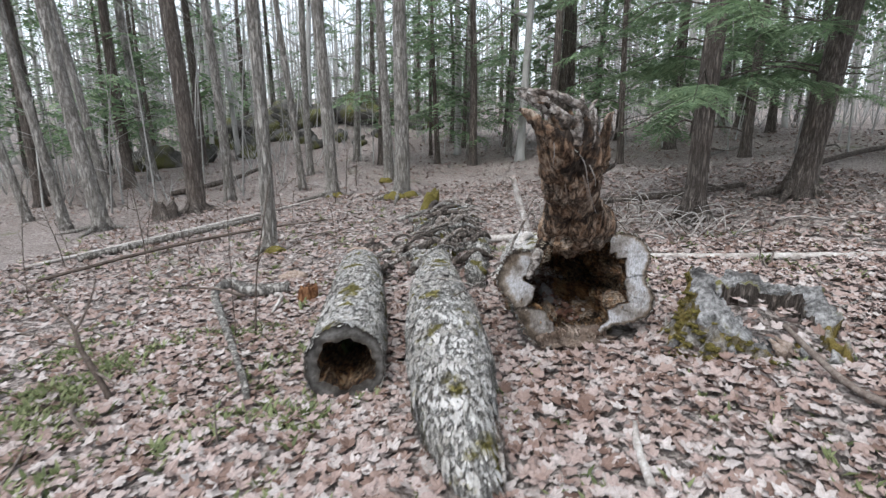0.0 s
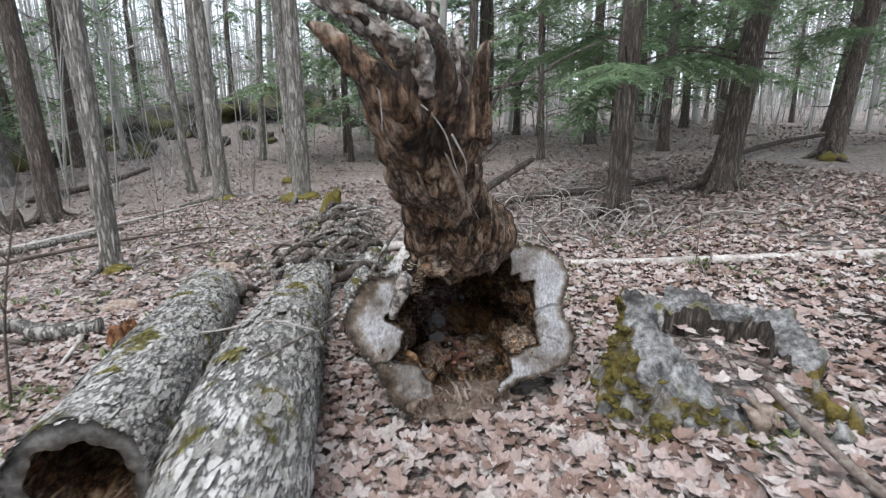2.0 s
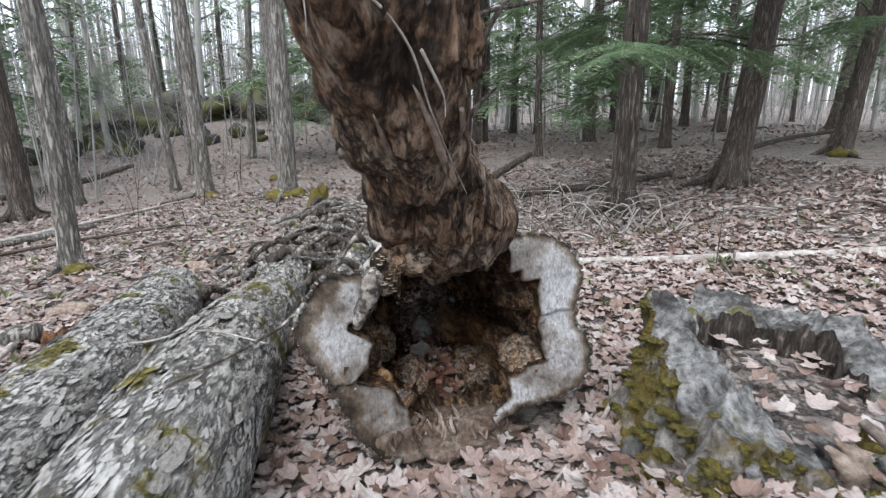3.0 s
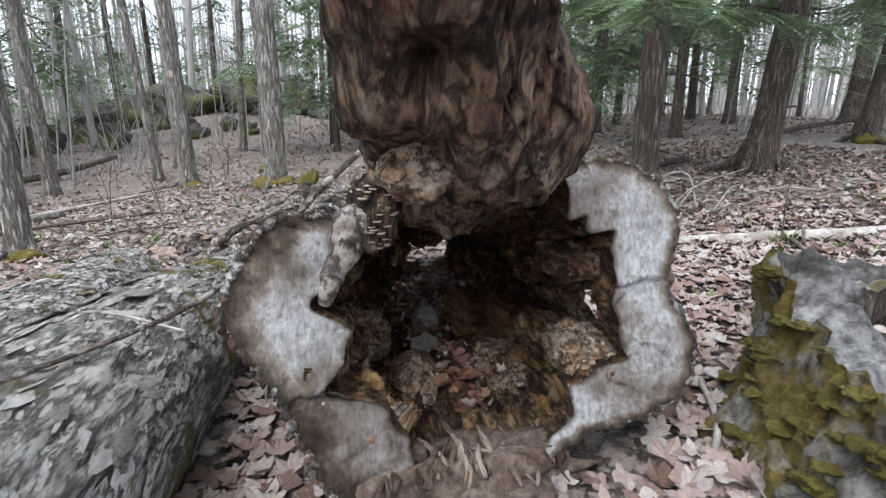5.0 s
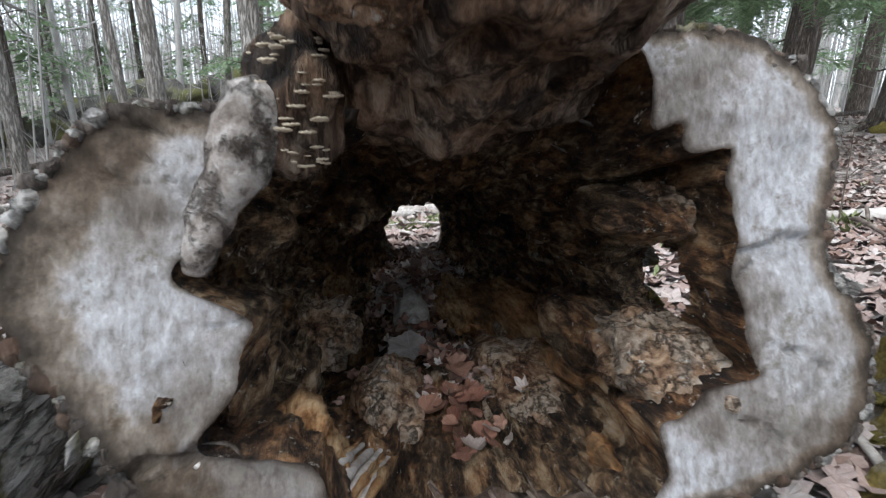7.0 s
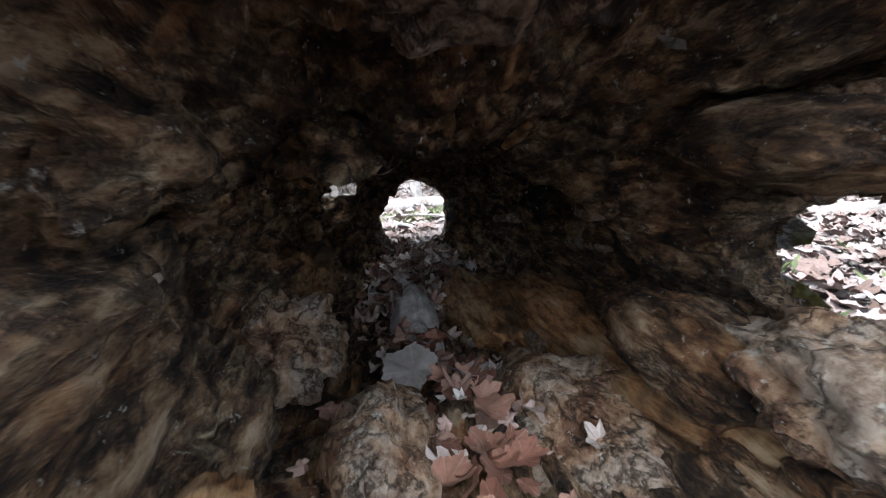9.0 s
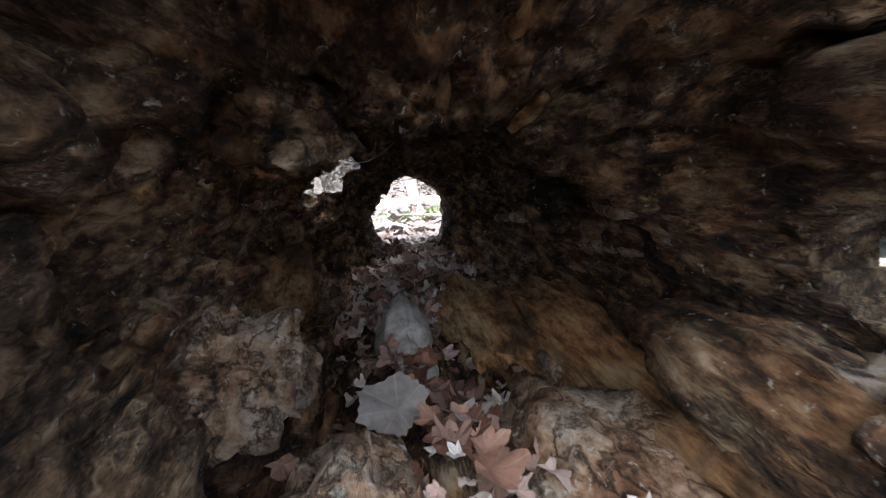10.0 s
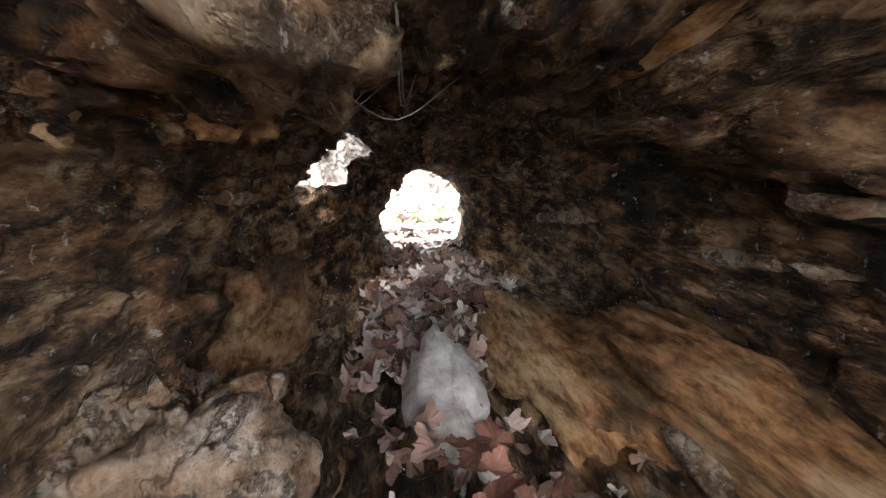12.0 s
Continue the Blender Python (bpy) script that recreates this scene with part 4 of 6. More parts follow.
def fallen_log(name, ctrl, seg, n, label, category, bore=None, seed=0.0, flakes=0, scales=3400, ragged=0.0, arc=(25, 155), end_label=""):
    """A log along a line; with a bore it is a hollow shell, otherwise its ends are closed."""
    c = curve(ctrl, n)
    mid = c[len(c) // 2]
    thing = root(name, (float(mid[0]), float(mid[1]), gz(mid[0], mid[1])), label, category)
    out = Geo()
    rings = []
    for j, p in enumerate(c):
        t = Vector(c[min(j + 1, n - 1)][:3]) - Vector(c[max(j - 1, 0)][:3])
        t.normalize()
        sx = (Vector((1, 0, 0)) - t * t.x).normalized()
        sz = sx.cross(t)
        rings.append((Vector(p[:3]), sx, sz, t, p[3]))
        for i in range(seg):
            deg = 360 * i / seg
            a = radians(deg)
            k = p[3] + plated(deg, p[1], seed)
            k *= 1 - 0.05 * math.cos(2 * a)
            v = Vector(p[:3]) + (sx * math.cos(a) + sz * math.sin(a)) * k
            if ragged and j < n * 0.22:
                v += t * ragged * (1 - j / (n * 0.22)) * (fbm(math.cos(a) * 2.5 + seed, math.sin(a) * 2.5, 1, 4) + 0.3 * math.cos(7 * a))
            out.v.append(v)
    out.f = [(j * seg + i, (j + 1) * seg + i, (j + 1) * seg + (i + 1) % seg, j * seg + (i + 1) % seg) for j in range(n - 1) for i in range(seg)]
    part("bark", out, M_LOG_BARK, thing)
    if bore:
        inn, end = Geo(), Geo()
        values = []
        for j, (p, sx, sz, t, r) in enumerate(rings):
            for i in range(seg):
                a = 2 * math.pi * i / seg
                k = r * bore * (1 + 0.16 * fbm(math.cos(a) * 1.8 + seed, math.sin(a) * 1.8, j * 0.12, 4) - (0.18 if math.sin(a) < -0.5 else 0))
                inn.v.append(p + (sx * math.cos(a) + sz * math.sin(a)) * k)
        inn.f = [(j * seg + i, j * seg + (i + 1) % seg, (j + 1) * seg + (i + 1) % seg, (j + 1) * seg + i) for j in range(n - 1) for i in range(seg)]
        part("cavity", inn, M_ROT, thing, "dark rotten hollow")
        for e in (0, n - 1):
            end, values = Geo(), []
            for i in range(seg):
                o, q = Vector(out.v[e * seg + i]), Vector(inn.v[e * seg + i])
                for s in range(7):
                    end.v.append(q.lerp(o, s / 6) + rings[e][3] * 0.008 * fbm(i * 0.3, s * 0.6, e, 3))
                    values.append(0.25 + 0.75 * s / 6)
            end.f = [(i * 7 + s, i * 7 + s + 1, (i + 1) % seg * 7 + s + 1, (i + 1) % seg * 7 + s) for i in range(seg) for s in range(6)]
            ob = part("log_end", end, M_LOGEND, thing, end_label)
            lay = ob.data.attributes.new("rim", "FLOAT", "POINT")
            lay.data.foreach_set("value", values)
    else:
        for e in (0, n - 1):
            end, b = Geo(), 0
            end.v += [out.v[e * seg + i] for i in range(seg)] + [rings[e][0] + rings[e][3] * (0.10 if e == 0 else -0.03)]
            end.f += [(b + i, b + (i + 1) % seg, b + seg) for i in range(seg)]
            part("log_end", end, M_LIP2, thing, end_label)
    q = random.Random(int(seed * 10) + 9)
    spots = []
    for k in range(int(scales)):
        j = q.randrange(1, n - 1)
        p, sx, sz, t, rad = rings[j]
        deg = q.uniform(-35, 215)
        a = radians(deg)
        nrm = sx * math.cos(a) + sz * math.sin(a)
        spots.append((p + t * q.uniform(-0.015, 0.015) + nrm * (rad * (1 - 0.05 * math.cos(2 * a)) + plated(deg, c[j][1], seed) - 0.003), nrm, t))
    bark_scales(thing, spots, int(seed * 10))
    r = random.Random(int(seed * 10) + 3)
    for k in range(flakes):
        j = r.randrange(2, n - 2)
        p, sx, sz, t, rad = rings[j]
        deg = r.uniform(*arc)
        a = radians(deg)
        nrm = sx * math.cos(a) + sz * math.sin(a)
        at = p + nrm * (rad * (1 - 0.05 * math.cos(2 * a)) + plated(deg, c[j][1], seed) - 0.002)
        side = t.cross(nrm)
        m = Matrix((side, t, nrm)).transposed().to_4x4()
        s = r.uniform(0.03, 0.07)
        ob = new("bark_flake", FLAKES[r.randrange(9)])
        ob.parent = thing
        ob.matrix_basis = Matrix.Translation(at - thing.location) @ m @ Matrix.Rotation(r.uniform(-0.5, 0.5), 4, "Z") @ Matrix.Rotation(r.uniform(-0.12, 0.12), 4, "X") @ Matrix.Diagonal((s * 0.8, s * r.uniform(1.1, 2.4), s * 0.4, 1))
    return thing


fallen_log("fallen_log", [(-0.64, 2.98, -0.09, 0.27), (-0.75, 3.9, -0.15, 0.275), (-0.88, 4.9, -0.23, 0.27), (-1.02, 5.9, -0.31, 0.265)], 110, 90, "grey hollow fallen log with thick ridged bark on dead leaves", "log", bore=0.70, seed=1.3, flakes=170, end_label="dark weathered sawn end")
fallen_log("fallen_log", [(0.16, 1.78, -0.06, 0.05), (0.10, 2.0, 0.02, 0.15), (0.06, 2.35, 0.075, 0.225), (0.03, 2.8, 0.10, 0.255), (-0.02, 3.5, 0.06, 0.26), (-0.05, 4.3, -0.02, 0.24), (-0.06, 5.1, -0.11, 0.19), (-0.05, 6.2, -0.22, 0.14), (0.0, 7.6, -0.24, 0.11)], 120, 120,
           "long fallen log with pale flaking bark and patches of moss", "log", seed=4.7, flakes=290, ragged=0.16, arc=(15, 165), end_label="splintered pale end")
# splinters of its broken near end
tip = bpy.data.objects["fallen_log.001"]
for k in range(22):
    s = rng.random()
    a = radians(rng.uniform(0, 180))
    geo = Geo()
    x, z = 0.10 + 0.16 * math.cos(a), 0.02 + 0.13 * math.sin(a)
    y0 = 2.12 + rng.uniform(-0.05, 0.15)
    ln = rng.uniform(0.15, 0.38)
    geo.add(*limb([(x, y0, z, 0.022), (x + 0.02, y0 - ln * 0.5, z - 0.05, 0.018), (x + 0.05 + rng.uniform(-0.03, 0.03), y0 - ln, max(-0.09, z - 0.13), 0.003)], 10, 6, 0.5, 26, k))
    part("splinter", geo, M_LIP2 if s < 0.5 else M_GREYWOOD, tip)


# ---------------------------------------------------------------- mossy hollow stump
def stump():
    thing = root("stump", (2.08, 3.12, gz(2.08, 3.12)), "broken mossy hollow stump ring filled with dead leaves", "stump")
    side, top, core = Geo(), Geo(), Geo()
    n, m = 240, 34
    rim = []
    for i in range(n):
        deg = 360 * i / n
        a = radians(deg)
        ro = loop_interp(deg, [(0, 0.47), (40, 0.60), (75, 0.60), (110, 0.45), (140, 0.38), (180, 0.42), (215, 0.52), (240, 0.54), (262, 0.52), (290, 0.50), (330, 0.46)])
        ro *= 1 + 0.08 * fbm(math.cos(a) * 3, math.sin(a) * 3, 2, 4)
        ri = loop_interp(deg, [(0, 0.33), (40, 0.40), (75, 0.40), (110, 0.30), (140, 0.28), (180, 0.20), (215, 0.20), (240, 0.22), (290, 0.30), (330, 0.34)]) * (1 + 0.12 * fbm(math.cos(a) * 3, math.sin(a) * 3, 8, 4))
        h = loop_interp(deg, [(0, 0.34), (20, 0.33), (40, 0.31), (75, 0.33), (98, 0.34), (112, 0.24), (124, 0.30), (136, 0.50), (148, 0.45), (162, 0.38), (185, 0.31), (215, 0.25), (240, 0.20), (262, 0.13), (285, 0.06), (310, 0.05), (330, 0.12), (345, 0.30)])
        h += 0.06 * fbm(math.cos(a) * 6, math.sin(a) * 6, 4, 5)
        rim.append((a, ro, ri, h))
    for j in range(m + 1):
        for a, ro, ri, h in rim:
            k = j / m
            foot = gz(2.08 + ro * math.cos(a), 3.12 + ro * math.sin(a)) - 0.08
            z = foot + (h - foot) * k
            r = ro * (1 + (0.16 + 0.30 * math.exp(-((a - 3.3) / 0.8) ** 2)) * (1 - k) ** 1.6) + 0.06 * fbm(math.cos(a) * 5, math.sin(a) * 5, z * 4, 5) + 0.03 * (0.3 - abs(fbm(math.cos(a) * 11, math.sin(a) * 11, z * 1.5 + 5, 3))) + 0.012 * fbm(math.cos(a) * 40, math.sin(a) * 40, z * 60, 2)
            side.v.append((2.08 + r * math.cos(a), 3.12 + r * math.sin(a), z))
            r2 = ri * (1 + 0.1 * fbm(math.cos(a) * 7, math.sin(a) * 7, z * 5 + 9, 4))
            core.v.append((2.08 + r2 * math.cos(a), 3.12 + r2 * math.sin(a), foot + (h - 0.035 - foot) * k))
    side.f = [(j * n + i, j * n + (i + 1) % n, (j + 1) * n + (i + 1) % n, (j + 1) * n + i) for j in range(m) for i in range(n)]
    core.f = [(b, a, d, c) for a, b, c, d in side.f]
    for s in range(9):
        for i in range(n):
            o, q = Vector(side.v[m * n + i]), Vector(core.v[m * n + i])
            p = o.lerp(q, s / 8)
            p.z += (0.01 + 0.07 * fbm(p.x * 6, p.y * 6, 3, 5)) * math.sin(math.pi * s / 8)
            top.v.append(p)
    top.f = [(s * n + i, s * n + (i + 1) % n, (s + 1) * n + (i + 1) % n, (s + 1) * n + i) for s in range(8) for i in range(n)]
    part("stump_side", side, M_STUMP, thing, "mossy olive-brown sides")
    part("stump_top", top, M_STUMPTOP, thing, "weathered dark grey broken top")
    part("stump_core", core, M_DARK_BARK, thing, "dark rotten inside")
    geo = Geo()
    geo.v = [(2.08 + k * 0.42 * math.cos(t * math.pi / 20), 3.12 + k * 0.42 * math.sin(t * math.pi / 20), 0.15 + 0.02 * fbm(k * 4 + t, t * 0.3, 2)) for k in (0.02, 0.4, 0.75, 1.0) for t in range(40)]
    geo.f = [(r * 40 + i, r * 40 + (i + 1) % 40, (r + 1) * 40 + (i + 1) % 40, (r + 1) * 40 + i) for r in range(3) for i in range(40)]
    part("soil", geo, M_GROUND, thing)
    q = random.Random(6)
    for k in range(110):
        i, j = int(n * q.uniform(0.36, 0.75)) % n, q.randrange(4, m + 1)
        p = side.v[j * n + i]
        w = q.uniform(0.010, 0.026)
        lump("moss_tuft", p, (w * 1.4, w * 1.4, w * q.uniform(0.3, 0.6)), M_MOSS, thing, "", k, 0.9, k, res=9)
    for k in range(16):
        a = radians(q.uniform(195, 320))
        x, y = 2.08 + q.uniform(0.35, 0.66) * math.cos(a), 3.12 + q.uniform(0.35, 0.66) * math.sin(a)
        z = gz(x, y)
        shard = Geo()
        shard.add(*limb([(x, y, z - 0.03, 0.03), (x + q.uniform(-0.03, 0.03), y, z + q.uniform(0.03, 0.08), 0.032), (x + q.uniform(-0.05, 0.05), y + 0.03, z + q.uniform(0.09, 0.15), 0.008)], 14, 9, 0.8, 22, k))
        part("wood_shard", shard, q.choice([M_STUMP, M_STUMP, M_STUMPTOP, M_LIP2]), thing)
    return thing


stump()


# ---------------------------------------------------------------- branches, sticks and dead wood on the ground
def stick(name, ctrl, material, label, category="branch", seed=0, seg=8, n=24, amp=0.18, lift=True, group="", freq=9.0):
    """A loose branch; control heights count from the ground."""
    pts = [(x, y, z + gz(x, y), r) for x, y, z, r in ctrl] if lift else ctrl
    x, y = pts[0][0], pts[0][1]
    thing = root(name, (x, y, gz(x, y)), label, category, group)
    geo = Geo()
    geo.add(*limb(pts, n, seg, amp, freq, seed))
    part("stem", geo, material, thing)
    return thing


def side_branch(thing, ctrl, material, seed=0, n=12, seg=6):
    geo = Geo()
    geo.add(*limb(ctrl, n, seg, 0.2, 9, seed))
    return part("twig", geo, material, thing)


# crooked branch on the leaves near the left-hand log
crook = stick("crooked_branch", [(-1.30, 2.95, 0.03, 0.022), (-1.42, 3.2, 0.06, 0.025), (-1.75, 3.8, 0.06, 0.030), (-2.15, 4.5, 0.14, 0.036), (-2.42, 5.0, 0.20, 0.045), (-2.40, 5.3, 0.22, 0.055), (-2.15, 5.3, 0.12, 0.075), (-1.75, 5.35, 0.09, 0.07)], M_GREY_BARK, "crooked grey branch with peeling bark lying on leaves", n=40, seg=10)
side_branch(crook, [(-2.1, 5.0, gz(-2.1, 5.0) + 0.14, 0.02), (-2.4, 5.0, gz(-2.4, 5) + 0.25, 0.012), (-2.7, 4.9, gz(-2.7, 4.9) + 0.32, 0.006), (-3.2, 4.8, gz(-3.2, 4.8) + 0.38, 0.002)], M_TWIG)
side_branch(crook, [(-1.85, 5.22, gz(-1.85, 5.22) + 0.06, 0.03), (-1.7, 4.95, gz(-1.7, 4.95) + 0.12, 0.02), (-1.72, 4.7, gz(-1.72, 4.7) + 0.03, 0.012)], M_PALETWIG, 3)
# rotten orange stub
def stub(x, y, h, r, seed, material, label):
    thing = root("wood_stub", (x, y, gz(x, y)), label, "stump")
    geo = Geo()
    n, m = 26, 14
    z0 = gz(x, y) - 0.04
    for j in range(m + 1):
        for i in range(n):
            a = 2 * math.pi * i / n
            top = h * (0.75 + 0.5 * fbm(math.cos(a) * 1.7 + seed, math.sin(a) * 1.7, 4, 3))
            k = j / m
            rr = r * (1.15 - 0.35 * k) * (1 + 0.3 * fbm(math.cos(a) * 2.5 + seed, math.sin(a) * 2.5, k, 3))
            geo.v.append((x + rr * math.cos(a), y + rr * math.sin(a), z0 + (top + 0.04) * k))
    geo.v.append((x, y, z0 + h * 0.6))
    geo.f = [(j * n + i, j * n + (i + 1) % n, (j + 1) * n + (i + 1) % n, (j + 1) * n + i) for j in range(m) for i in range(n)] + [(m * n + i, m * n + (i + 1) % n, len(geo.v) - 1) for i in range(n)]
    part("wood", geo, material, thing)


stub(-1.45, 5.08, 0.22, 0.10, 1, M_RUST, "small orange rotten wood stub in dead leaves")
stub(-0.25, 10.5, 0.42, 0.20, 5, M_MOSS, "old mossy green stub in the leaves")
stub(-6.9, 12.2, 0.45, 0.28, 8, M_DARK_BARK, "low dark broken stub by a tree")

# long pale poles lying across the far left
stick("fallen_pole", [(-7.0, 8.0, 0.05, 0.035), (-5.5, 9.9, 0.08, 0.04), (-4.2, 11.6, 0.06, 0.035), (-3.2, 13.0, 0.04, 0.02)], M_PALETWIG, "long thin bleached fallen pole on leaves", "pole", group="fallen poles", seed=1)
stick("fallen_pole", [(-6.4, 8.4, 0.05, 0.07), (-5.2, 9.7, 0.09, 0.065), (-4.1, 10.9, 0.06, 0.05)], M_GREY_BARK, "thick grey fallen pole on leaves", "pole", group="fallen poles", seed=2)
stick("fallen_pole", [(-6.0, 7.0, 0.05, 0.025), (-4.9, 8.3, 0.12, 0.03), (-3.6, 9.4, 0.1, 0.025), (-2.4, 10.0, 0.05, 0.015)], M_TWIG, "thin dark fallen pole on leaves", "pole", group="fallen poles", seed=3)
stick("fallen_pole", [(-8.6, 15.6, 0.1, 0.09), (-7.4, 17.0, 0.2, 0.09), (-6.6, 18.4, 0.4, 0.06)], M_DARK_BARK, "dark mossy trunk lying up the bank", "pole", seed=4)
# long pale trunk on the right
stick("fallen_tree", [(2.0, 5.75, 0.0, 0.035), (3.0, 5.25, 0.01, 0.045), (4.2, 4.75, 0.015, 0.05), (5.6, 4.3, 0.02, 0.05)], M_PALETWIG, "long pale barkless trunk half sunk in leaves", "fallen tree", seed=5, n=50, seg=12)
stick("fallen_tree", [(0.3, 7.35, 0.03, 0.055), (1.0, 7.2, 0.03, 0.06), (1.6, 7.05, 0.03, 0.055), (2.2, 6.85, 0.02, 0.04)], M_PALETWIG, "pale trunk lying beyond the hollow log", "fallen tree", seed=15, n=30, seg=12)
stick("fallen_tree", [(2.2, 8.9, 0.12, 0.05), (3.2, 9.2, 0.2, 0.06), (4.4, 9.5, 0.15, 0.06), (6.0, 9.9, 0.1, 0.05)], M_DARK_BARK, "dark fallen trunk behind the brush", "fallen tree", seed=6)
stick("fallen_tree", [(2.0, 9.4, 0.06, 0.06), (2.7, 9.9, 0.35, 0.07), (3.6, 10.6, 0.6, 0.05)], M_DARK_BARK, "dark fallen trunk behind the brush", "fallen tree", seed=7)
stick("fallen_tree", [(8.6, 11.8, 0.06, 0.07), (10.5, 12.6, 0.2, 0.06), (13.0, 13.6, 0.25, 0.05)], M_DARK_BARK, "dark fallen trunk on the far leaves", "fallen tree", seed=8)
stick("fallen_tree", [(6.4, 13.0, 0.06, 0.05), (7.8, 14.5, 0.12, 0.05), (9.6, 16.0, 0.1, 0.04)], M_GREY_BARK, "grey fallen trunk on the far leaves", "fallen tree", seed=9)

# forked dark branch in front of the stump
fork = stick("forked_branch", [(1.93, 2.62, 0.24, 0.014), (1.97, 2.42, 0.14, 0.017), (2.02, 2.2, 0.06, 0.019), (2.12, 1.98, 0.05, 0.017), (2.35, 1.85, 0.04, 0.012), (2.6, 1.8, 0.02, 0.008)], M_TWIG, "forked dark dead branch leaning against the stump", seed=3)
side_branch(fork, [(2.1, 2.0, gz(2.1, 2.0) + 0.05, 0.018), (1.95, 1.75, gz(1.95, 1.75) + 0.03, 0.014), (1.75, 1.5, gz(1.75, 1.5) + 0.02, 0.006)], M_PALETWIG, 5)
side_branch(fork, [(2.2, 1.93, gz(2.2, 1.93) + 0.04, 0.015), (2.3, 2.1, gz(2.3, 2.1) + 0.12, 0.01), (2.42, 2.3, gz(2.42, 2.3) + 0.2, 0.004)], M_PALETWIG, 6)
stick("loose_stick", [(0.86, 1.75, 0.02, 0.022), (0.90, 2.0, 0.02, 0.02), (0.96, 2.2, 0.02, 0.012)], M_PALETWIG, "pale short stick on dead leaves", "stick", seed=7)
stick("loose_stick", [(0.0, 1.62, 0.02, 0.025), (0.15, 1.75, 0.035, 0.022), (0.3, 1.95, 0.02, 0.014)], M_GREY_BARK, "grey short stick on dead leaves", "stick", seed=8)
stick("loose_stick", [(0.95, 2.72, 0.02, 0.006), (1.25, 2.95, 0.03, 0.007), (1.55, 3.25, 0.03, 0.009), (1.68, 3.5, 0.04, 0.008)], M_PALETWIG, "thin pale stick against the log", "stick", seed=9)
stick("loose_stick", [(0.7, 2.95, 0.02, 0.005), (1.0, 2.93, 0.03, 0.005), (1.2, 3.02, 0.02, 0.004)], M_TWIG, "thin brown twig under the log end", "stick", seed=10)

# stick lying across the logs, leaning up behind the opening
stick("leaning_stick", [(0.05, 2.95, 0.40, 0.004), (0.31, 3.3, 0.42, 0.006), (0.47, 3.5, 0.52, 0.009), (0.54, 3.68, 0.60, 0.010), (0.66, 3.95, 0.70, 0.011), (0.8, 4.25, 0.80, 0.011)], M_GREYWOOD, "grey dead stick resting across the logs", "stick", lift=False, seed=11)
stick("leaning_stick", [(-0.5, 4.0, 0.11, 0.004), (-0.3, 3.75, 0.22, 0.005), (0.0, 3.55, 0.335, 0.005), (0.25, 3.45, 0.31, 0.003)], M_PALETWIG, "thin pale twig resting on the bark", "stick", lift=False, seed=12)

# heap of rotten roots and bark behind the logs
heap_rng = random.Random(21)
for k in range(150):
    x = heap_rng.gauss(0.1, 0.5)
    y = heap_rng.uniform(5.6, 9.6)
    x += (y - 7) * 0.05
    a = heap_rng.uniform(-1.6, 1.6)
    ln = heap_rng.uniform(0.12, 0.5)
    h = heap_rng.uniform(0.03, 0.32) * math.exp(-((x - 0.2) / 0.7) ** 2) * 1.3
    r = heap_rng.uniform(0.012, 0.05)
    if x + ln > 0.72 and y > 5.2:
        continue
    dx, dy = ln * math.cos(a), ln * math.sin(a)
    stick("rotten_branch", [(x - dx, y - dy, max(0.02, h - 0.05), r), (x - dx * 0.3, y - dy * 0.4 + heap_rng.uniform(-0.08, 0.08), h + heap_rng.uniform(-0.02, 0.1), r * 1.05), (x + dx * 0.4, y + dy * 0.3, h + heap_rng.uniform(-0.03, 0.08), r * 0.9), (x + dx, y + dy, max(0.02, h - 0.06), r * 0.4)],
          heap_rng.choice([M_GREY_BARK, M_GREYWOOD, M_LOG_BARK, M_DARK_BARK, M_GREYWOOD]), "rotten broken branch in a heap of dead wood", "branch", seed=k, n=18, seg=8, amp=0.7, group="dead wood heap")
stick("bleached_root", [(1.30, 7.4, 0.0, 0.05), (1.25, 7.45, 0.25, 0.05), (1.15, 7.5, 0.55, 0.045), (1.07, 7.5, 0.85, 0.035), (0.98, 7.5, 0.92, 0.01)], M_PALETWIG, "bleached white forked root standing in dead wood", "root", seed=31, amp=0.3)
stick("bleached_root", [(0.68, 4.3, 0.55, 0.03), (0.76, 4.45, 0.60, 0.035), (0.86, 4.65, 0.56, 0.015)], M_PALETWIG, "bleached white broken root on the log", "root", seed=32, amp=0.4)
stick("rotten_branch", [(-0.35, 5.6, 0.02, 0.07), (-0.25, 6.3, 0.08, 0.08), (-0.1, 7.2, 0.08, 0.09), (0.1, 8.2, 0.04, 0.06)], M_LOG_BARK, "thick rotten limb on the forest floor", "branch", seed=33, n=50, seg=16, amp=0.8)
stick("rotten_branch", [(0.35, 4.9, 0.05, 0.09), (0.4, 5.6, 0.08, 0.10), (0.5, 6.5, 0.10, 0.10), (0.6, 7.4, 0.05, 0.06)], M_LOG_BARK, "thick rotten limb on the forest floor", "branch", seed=34, n=50, seg=16, amp=0.8)
for k, (x, y) in enumerate(((-0.95, 7.2), (-1.25, 7.1), (-0.6, 7.0), (-1.9, 6.0), (-0.45, 8.6))):
    stick("bark_chunk", [(x - 0.17, y, 0.02, 0.05), (x, y + 0.03, 0.05, 0.07), (x + 0.17, y - 0.02, 0.02, 0.05)], M_LIP2 if k % 2 else M_DARK_BARK, "broken brown chunk of bark on leaves", "bark", seed=k + 50, n=10, amp=0.5)

